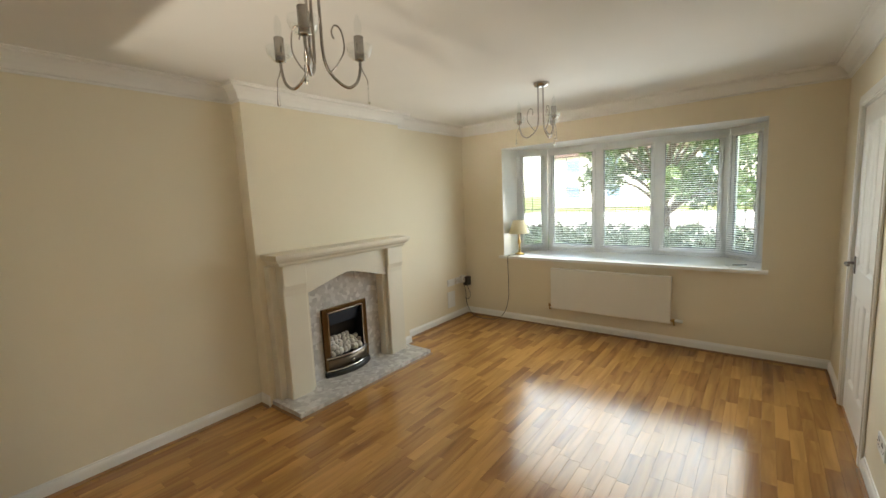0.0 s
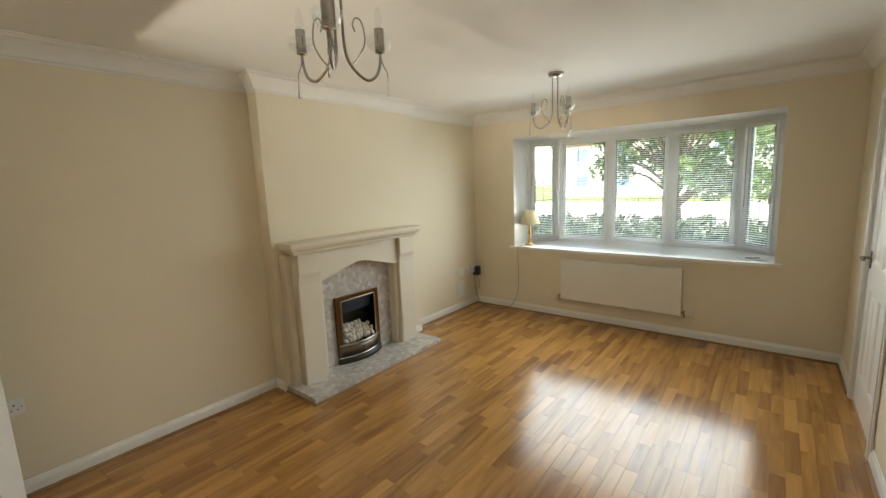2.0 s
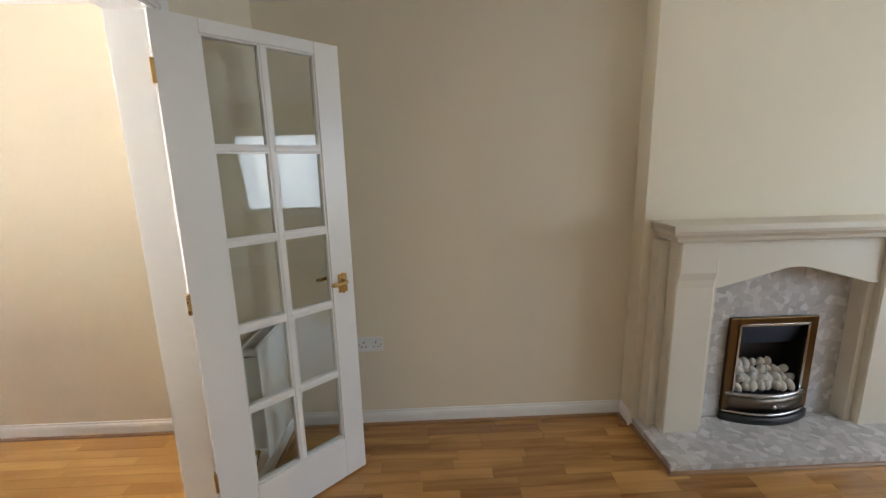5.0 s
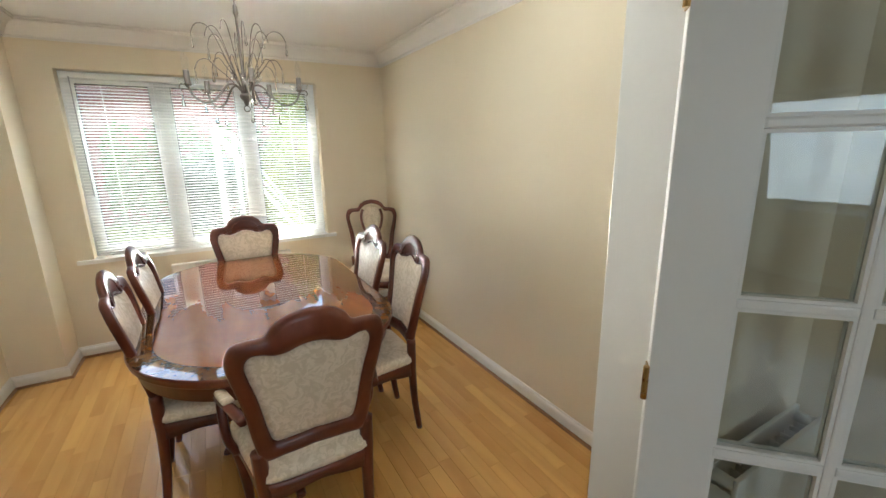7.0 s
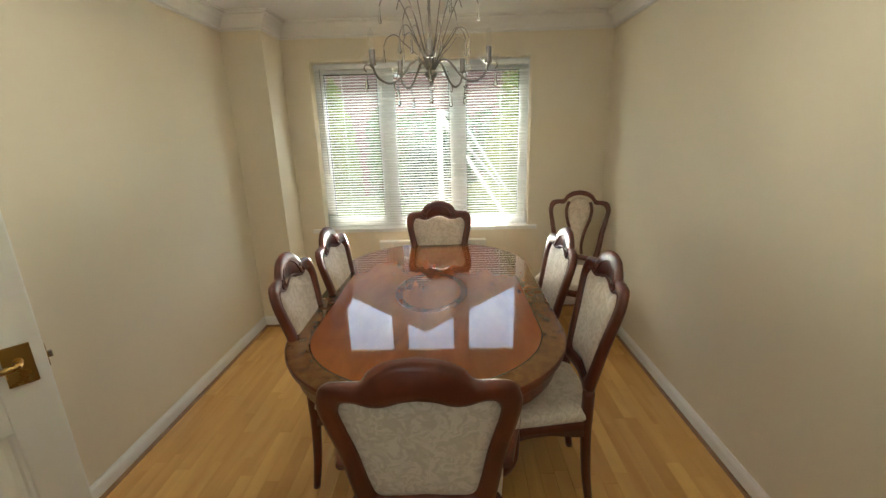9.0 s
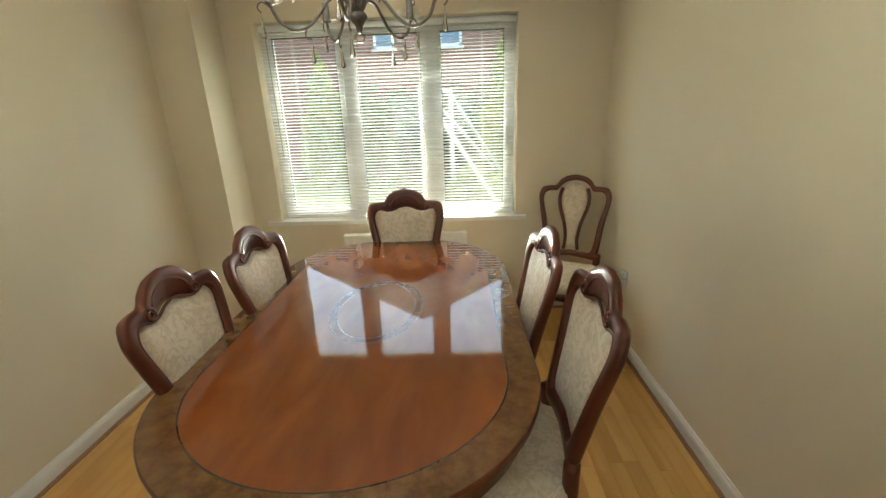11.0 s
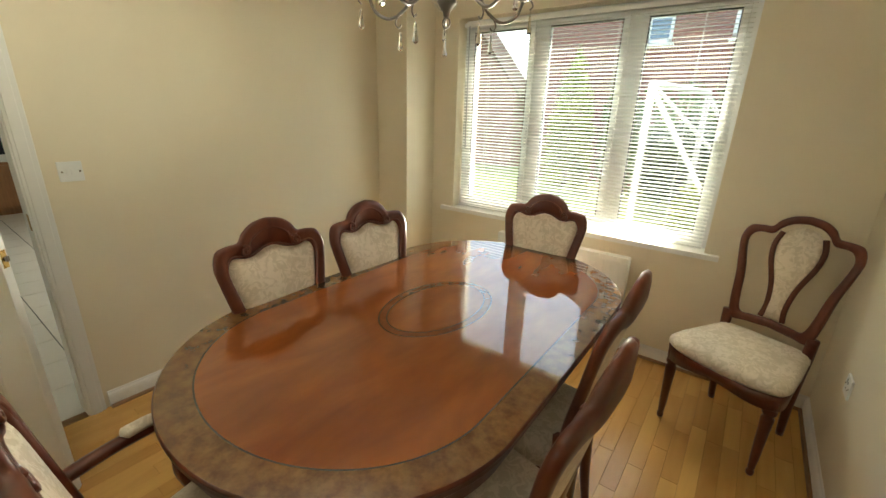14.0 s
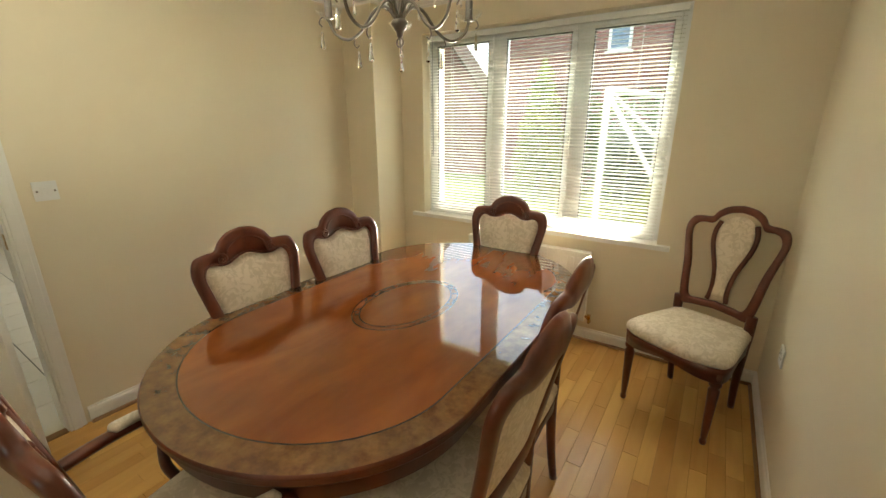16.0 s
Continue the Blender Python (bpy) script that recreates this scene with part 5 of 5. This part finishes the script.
plate("wall_socket", "white double socket beside the bay, with plugs in it", pose(0, 4.66, 0.475, 0, 0, -90), 0.146, 0.086, sockets=2)
pl = thing("plug_timer", "white plug-in timer in the socket with a dark dial", "plug", pose(0.010, 4.70, 0.475))
part("body", box((0, -0.035, -0.035), (0.05, 0.035, 0.06), 0.006), PLASTIC, pl)
part("dial", tube([(0.05, 0, 0.012), (0.056, 0, 0.012)], 0.022, 14), GREYPL, pl)
pl = thing("plug_adapter", "black plug-in power adapter hanging in the socket", "plug", pose(0.052, 4.752, 0.465))
part("body", box((-0.02, -0.042, -0.065), (0.050, 0.042, 0.050), 0.008), BLACK, pl)
part("cable", tube(spline([(0.0, 0, -0.05), (0.02, 0.02, -0.12), (0.045, 0.02, -0.2), (0.02, -0.01, -0.25), (-0.01, -0.03, -0.22)], 5), 0.003, 6), CORD, pl, smooth=True)
tagged(link("wall_vent", boxes(((0, 4.41, 0.16), (0.007, 4.56, 0.36)), *[((0.007, 4.42, 0.175 + k * 0.018), (0.010, 4.55, 0.183 + k * 0.018)) for k in range(10)], bevel=0.0), PLASTIC), "pale plastic ventilation plate on the wall", "vent")
plate("television_socket", "pale grey aerial socket plate on the wall", pose(0, 4.49, 0.475, 0, 0, -90), 0.146, 0.086, category="socket")
plate("wall_socket", "grey double socket beside the hall door", pose(LX, 3.00, 0.33, 0, 0, 90), 0.146, 0.086, sockets=2)
pad = thing("paper_sheet", "thin pad of paper lying on the bay sill", "paper", pose(2.93, 4.98, SILLZ, 0, 0, 14))
part("sheets", box((-0.10, -0.075, 0), (0.10, 0.075, 0.006)), PLASTIC, pad)
part("pen", tube([(-0.05, 0.01, 0.010), (0.06, 0.03, 0.010)], 0.004, 6), BLACK, pad, "dark pen")

# ---- kitchen seen through the doorway ----
def kitchen_unit(name, label, y0, y1, z0, z1, doors, xf=8.40, group="kitchen units"):
    u = thing(name, label, "cabinet", pose(xf, (y0 + y1) / 2, z0), group)
    w = y1 - y0
    part("body", box((0.0, -w / 2, 0.0), (0.58, w / 2, z1 - z0)), KITWOOD, u)
    for a, b in doors:
        d = part("door", box((-0.02, -w / 2 + 0.003, a), (0.0, w / 2 - 0.003, b), 0.003), KITWOOD, u)
        part("handle", tube(spline([(-0.02, w / 2 - 0.06, (a + b) / 2 - 0.05), (-0.045, w / 2 - 0.06, (a + b) / 2 - 0.03), (-0.045, w / 2 - 0.06, (a + b) / 2 + 0.03), (-0.02, w / 2 - 0.06, (a + b) / 2 + 0.05)], 3), 0.005, 6), CHROME, d, "metal bow handle")
    return u


kitchen_unit("oven_housing", "tall beech kitchen unit holding a double oven", -2.08, -1.48, 0.10, 2.20, [(0.0, 0.56), (1.62, 2.08)])
kitchen_unit("base_unit", "beech kitchen base unit under the worktop", -2.68, -2.085, 0.10, 0.88, [(0.0, 0.76)])
kitchen_unit("wall_unit", "beech kitchen wall unit", -2.68, -2.085, 1.38, 2.20, [(0.0, 0.80)], 8.66)
tagged(link("worktop", box((8.37, -3.25, 0.882), (8.99, -2.085, 0.920), 0.004), WORKTOP), "dark laminate kitchen worktop", "worktop")
tagged(link("plinth", box((8.45, -2.68, 0), (8.47, -1.48, 0.10)), KITWOOD), "beech plinth board under the kitchen units", "plinth")
ov = thing("double_oven", "white double oven with dark glass doors, built in", "oven", pose(8.378, -1.78, 0.70))
part("body", box((0.0, -0.295, 0), (0.02, 0.295, 0.98), 0.004), OVENW, ov)
part("control_panel", box((-0.008, -0.29, 0.86), (0.0, 0.29, 0.975), 0.002), OVENW, ov)
for a, b in ((0.02, 0.50), (0.52, 0.84)):
    d = part("oven_door", box((-0.022, -0.29, a), (-0.0005, 0.29, b), 0.004), OVENW, ov)
    part("window", box((-0.024, -0.20, a + 0.08), (-0.0215, 0.20, b - 0.12)), OVENGL, d, "dark glass")
    part("handle", tube([(-0.05, -0.24, b - 0.05), (-0.05, 0.24, b - 0.05)], 0.009, 8), OVENW, d)
plate("wall_socket", "white socket above the kitchen worktop", pose(KX - 0.001, -2.3, 1.15, 0, 0, 90), 0.146, 0.086, sockets=2)

# ---- garden and neighbours ----
struct("ground", box((-150, -150, -0.5), (150, 150, -0.205)), GRASS, "mown garden lawn reaching to the horizon")
struct("pavement", box((-3.0, -5.0, -0.204), (9.0, -3.775, -0.15)), PAVE, "pale paved patio beside the house")
struct("road", box((-60, 9.5, -0.204), (60, 33.0, -0.19)), PAVE, "pale sunlit road beyond the front hedge")


def leaves(bm, rnd, centre, radius, count, size, shell=0.55):
    """Small pointed leaves scattered through an egg-shaped clump."""
    c, r = Vector(centre), Vector(radius)
    for i in range(count):
        d = Vector((rnd.gauss(0, 1), rnd.gauss(0, 1), rnd.gauss(0, 1))).normalized() * (shell + (1 - shell) * rnd.random() ** 0.5)
        q = c + Vector((d.x * r.x, d.y * r.y, d.z * r.z)) * (1 + 0.12 * noise.noise(c + d * 2.1))
        a = Vector((rnd.gauss(0, 1), rnd.gauss(0, 1), rnd.gauss(0, 1))).normalized()
        b = a.orthogonal().normalized()
        s = size * rnd.uniform(0.6, 1.3)
        v = [bm.verts.new(q + a * s), bm.verts.new(q + b * s * 0.45), bm.verts.new(q - a * s), bm.verts.new(q - b * s * 0.45)]
        bm.faces.new(v)


def conifer(x, y, h, r, material, label, seed):
    rnd = random.Random(seed)
    t = thing("conifer", label, "tree", pose(x, y, -0.205))
    part("trunk", tube([(0, 0, 0), (0.02, 0, h * 0.5), (0, 0.01, h * 0.9)], [0.07, 0.045, 0.01], 8), BARK, t)
    bm = bmesh.new()
    for i in range(11):
        f = i / 10
        rr = r * (math.sqrt(max(0.02, 1 - f * f)) * 0.8 + 0.2 * (1 - f)) * (0.85 if i == 0 else 1)
        leaves(bm, rnd, (rnd.uniform(-0.06, 0.06), rnd.uniform(-0.06, 0.06), 0.2 + f * (h - 0.35)), (rr, rr, h * 0.13), int(900 * (1.15 - f)), 0.055)
    part("crown", bm, material, t)
    return t


def shrub(name, x, y, rx, ry, h, material, label, seed, count=3500, size=0.05):
    rnd = random.Random(seed)
    t = thing(name, label, "bush", pose(x, y, -0.205))
    part("stems", tube([(0, 0, 0), (0.05, 0, h * 0.5)], [0.03, 0.015], 6), BARK, t)
    bm = bmesh.new()
    for i in range(9):
        leaves(bm, rnd, (rnd.uniform(-0.6, 0.6) * rx, rnd.uniform(-0.6, 0.6) * ry, h * rnd.uniform(0.3, 0.72)), (rx * 0.5, ry * 0.5, h * 0.28), count // 9, size)
    part("crown", bm, material, t)
    return t


def hedge(x0, x1, y, depth, h, material, label, seed, count):
    rnd = random.Random(seed)
    t = thing("hedge", label, "hedge", pose(0, 0, -0.205))
    bm = bmesh.new()
    n = max(2, int((x1 - x0) / 0.6))
    for i in range(n):
        cx = x0 + (x1 - x0) * (i + 0.5) / n
        for z in (0.3, 0.62):
            leaves(bm, rnd, (cx, y, h * z + 0.04 * rnd.random()), (0.45, depth / 2, h * 0.40), count // (2 * n), 0.07, 0.35)
    part("foliage", bm, material, t)
    return t


def tree(x, y, h, spread, material, label, seed, clumps=26):
    rnd = random.Random(seed)
    t = thing("tree", label, "tree", pose(x, y, -0.205))
    tr = bmesh.new()
    tube(spline([(0, 0, 0), (0.06, 0.02, h * 0.2), (-0.03, 0.05, h * 0.4), (0.05, 0, h * 0.75)], 4), [0.16 - 0.011 * i for i in range(13)], 10, bm=tr)
    bm = bmesh.new()
    for i in range(clumps):
        a, f = rnd.uniform(0, 6.283), rnd.uniform(0.32, 1.0)
        rr = spread * rnd.uniform(0.25, 1.0) * (1.0 - 0.55 * max(0, f - 0.6) / 0.4)
        c = (math.cos(a) * rr, math.sin(a) * rr, h * f)
        tube(spline([(0, 0, h * min(f, 0.62) * 0.62), (c[0] * 0.4, c[1] * 0.4, h * (f * 0.6 + 0.12)), (c[0] * 0.9, c[1] * 0.9, c[2])], 3), [0.05 - 0.007 * j for j in range(7)], 6, bm=tr)
        leaves(bm, rnd, c, (0.62, 0.62, 0.42), 260, 0.085, 0.2)
    part("trunk", tr, BARK, t)
    part("crown", bm, material, t)
    return t


conifer(4.36, -11.2, 3.05, 0.72, LEAFY, "golden green conifer in front of the brick house", 1)
conifer(0.10, -7.4, 3.0, 0.75, LEAFY, "tall golden conifer beside the goal", 2)
conifer(-0.75, -8.6, 3.2, 1.1, LEAFD, "broad dark green conifer at the garden edge", 5)
shrub("shrub", 1.55, -9.2, 0.8, 0.6, 1.9, LEAFD, "tall dark shrub behind the goal", 6, 5000)
shrub("yellow_shrub", 0.85, -6.0, 0.55, 0.45, 1.05, LEAFY, "low golden shrub beside the goal", 7)
hedge(-3.0, 3.35, -10.6, 0.9, 2.35, LEAF, "clipped green hedge along the end of the garden", 8, 12000)
hedge(-6.0, 9.0, 8.6, 1.3, 1.05, LEAFD, "dark clipped hedge in front of the bay window", 9, 30000)
tree(1.15, 11.5, 4.6, 1.9, LEAF, "young leafy street tree beyond the hedge", 10)
shrub("shrub", 4.3, 8.0, 0.55, 0.5, 1.2, LEAF, "green shrub beside the bay window", 12)
shrub("shrub", 0.15, 7.0, 0.5, 0.5, 1.05, LEAF, "green shrub beside the bay window", 13)

goal = thing("goal_frame", "white tubular garden goal frame with back stays", "goal", pose(0, 0, -0.205))
A0, A1, HG = Vector((1.42, -5.25, 0)), Vector((1.12, -6.95, 0)), 2.0
up, back = Vector((0, 0, 1)), Vector((-1.25, 0.15, 0))
GOALW = mat("white_goal_paint", (0.42, 0.42, 0.42), 0.4)
for q in (A0, A1):
    part("post", tube([q, q + up * HG], 0.034, 10), GOALW, goal)
    part("back_stay", tube([q + up * (HG - 0.03), q + back + up * 0.04], 0.024, 8), GOALW, goal)
    part("ground_bar", tube([q + up * 0.04, q + back + up * 0.04], 0.024, 8), GOALW, goal)
part("crossbar", tube([A0 + up * HG, A1 + up * HG], 0.034, 10), GOALW, goal)
part("back_bar", tube([A0 + back + up * 0.04, A1 + back + up * 0.04], 0.024, 8), GOALW, goal)
part("brace", tube([A0 + up * HG, A1 + back * 0.5 + up * HG * 0.45], 0.02, 8), GOALW, goal)


def house(name, label, x0, x1, yf, depth, eave, ridge, windows, ridge_along_y=True, walls=None):
    """A brick house whose front faces +y; gable to the front, or eaves if not ridge_along_y."""
    h = thing(name, label, "house", pose(0, 0, -0.205) if not walls else pose(6.0, 77.0, -0.205, 0, 0, 180))
    bm = bmesh.new()
    add_box(bm, (x0, yf - depth, 0), (x1, yf, eave))
    xc = (x0 + x1) / 2
    if ridge_along_y:
        skin(bm, [[(x0, yf - depth, eave), (x1, yf - depth, eave), (xc, yf - depth, ridge)], [(x0, yf, eave), (x1, yf, eave), (xc, yf, ridge)]])
    part("wall", bm, walls or BRICKR, h, "pale rendered walls" if walls else "red brick walls")
    o, t = 0.25, 0.12
    if ridge_along_y:
        k = (ridge - eave) / (xc - x0)
        for s, xe in ((-1, x0), (1, x1)):
            prof = [(xe + s * o, eave - o * k), (xc, ridge), (xc, ridge + t), (xe + s * o, eave - o * k + t)]
            bmr = skin(bmesh.new(), [[(x, yf - depth - 0.1, z) for x, z in prof], [(x, yf + 0.15, z) for x, z in prof]])
            bmesh.ops.recalc_face_normals(bmr, faces=bmr.faces)
            part("roof", bmr, ROOF, h, "brown tiled roof slope")
    else:
        yc = yf - depth / 2
        for s, ye in ((1, yf + o), (-1, yf - depth - o)):
            prof = [(ye, eave - 0.05), (yc, ridge), (yc, ridge + t), (ye, eave - 0.05 + t)]
            bmr = skin(bmesh.new(), [[(x0 - 0.15, y, z) for y, z in prof], [(x1 + 0.15, y, z) for y, z in prof]])
            bmesh.ops.recalc_face_normals(bmr, faces=bmr.faces)
            part("roof", bmr, ROOF, h, "brown tiled roof slope")
    for a, b, z0, z1 in windows:
        w = part("window", boxes(((a, yf - 0.02, z0), (b, yf + 0.03, z0 + 0.07)), ((a, yf - 0.02, z1 - 0.07), (b, yf + 0.03, z1)), ((a, yf - 0.02, z0), (a + 0.07, yf + 0.03, z1)), ((b - 0.07, yf - 0.02, z0), (b, yf + 0.03, z1))), UPVC, h, "white framed window")
        part("pane", box((a + 0.06, yf + 0.001, z0 + 0.06), (b - 0.06, yf + 0.012, z1 - 0.06)), SKYGL, w)
        part("sill", box((a - 0.05, yf, z0 - 0.06), (b + 0.05, yf + 0.08, z0)), UPVC, w)
    return h


house("brick_house", "red brick gabled house at the end of the garden", -1.25, 5.76, -12.2, 8, 4.35, 6.25, [(2.60, 3.14, 3.34, 3.92), (0.85, 1.45, 3.34, 3.92)])
house("brick_garage", "low red brick garage with a tiled roof", 5.80, 6.60, -13.4, 5, 2.25, 2.75, [], False)
house("neighbour_house", "red brick house with a steep tiled roof beyond the garage", 7.0, 13.75, -13.2, 0.9, 2.45, 6.6, [])
house("white_house", "pale terrace of houses across the road", -16, 22, 34.0, 9, 5.2, 8.0, [(k * 4.0 - 14, k * 4.0 - 12.6, 0.9 + 2.6 * j, 2.2 + 2.6 * j) for k in range(9) for j in range(2)], False, RENDERW)

# ---- floor strips, one by one ----
def strip_floor(owner, x0, x1, y0, y1, width, lengths, material, near):
    """Strips laid along y with staggered joints; those inside near (y range) are pieces, the rest one joined part."""
    cache, rest = {}, bmesh.new()
    rnd = random.Random(7 if material is OAK_DARK else 8)
    x = x0
    while x < x1 - 0.004:
        w = min(width, x1 - x)
        y = y0 - rnd.uniform(0, 0.4)
        while y < y1:
            ln = rnd.choice(lengths)
            a, b = max(y, y0), min(y + ln, y1)
            y += ln
            if b - a < 0.01:
                continue
            g = 0.0004
            if near[0] <= (a + b) / 2 <= near[1]:
                key = (round(w, 4), round(b - a, 3))
                if key not in cache:
                    hw, hl = w / 2 - g, (b - a) / 2 - g
                    me = bpy.data.meshes.new("strip")
                    me.from_pydata([(-hw, -hl, -0.012), (hw, -hl, -0.012), (hw, hl, -0.012), (-hw, hl, -0.012), (-hw, -hl, -0.0006), (hw, -hl, -0.0006), (hw, hl, -0.0006), (-hw, hl, -0.0006),
                                    (-hw + 0.0006, -hl + 0.0006, 0), (hw - 0.0006, -hl + 0.0006, 0), (hw - 0.0006, hl - 0.0006, 0), (-hw + 0.0006, hl - 0.0006, 0)], [],
                                   [(0, 1, 5, 4), (1, 2, 6, 5), (2, 3, 7, 6), (3, 0, 4, 7), (4, 5, 9, 8), (5, 6, 10, 9), (6, 7, 11, 10), (7, 4, 8, 11), (8, 9, 10, 11)])
                    me.materials.append(material)
                    cache[key] = me
                s = new("strip", cache[key])
                s.parent = owner
                s.location = (x + w / 2, (a + b) / 2, 0)
            else:
                add_box(rest, (x + g, a + g, -0.012), (x + w - g, b - g, 0))
        x += width
    if len(rest.verts):
        r = part("strip_field", rest, material, owner)
        r["kind"] = "stuff"
    else:
        rest.free()


fl = thing("floor_living", "brown oak strip floor with a satin lacquer", "floor", kind="structure")
strip_floor(fl, 0, LX, -0.065, LY, 0.068, (0.28, 0.36, 0.46), OAK_DARK, (0.5, 2.55))
fd = thing("floor_dining", "honey oak strip floor with a satin lacquer", "floor", kind="structure")
strip_floor(fd, 0, DX, DY1, -0.065, 0.068, (0.36, 0.48, 0.60), OAK_PALE, (-3.4, -0.2))
fk = thing("tile_floor_kitchen", "pale ceramic kitchen floor tiles with dark joints", "floor", kind="structure")
tme = bpy.data.meshes.new("tile")
bm = box((-0.163, -0.163, -0.008), (0.163, 0.163, 0), 0.0)
bm.to_mesh(tme)
bm.free()
tme.materials.append(TILE)
for i in range(17):
    for j in range(9):
        x, y = DX + 0.21 + i * 0.333, -2.35 + j * 0.333
        s = new("tile", tme)
        s.parent = fk
        s.location = (x, y, 0)
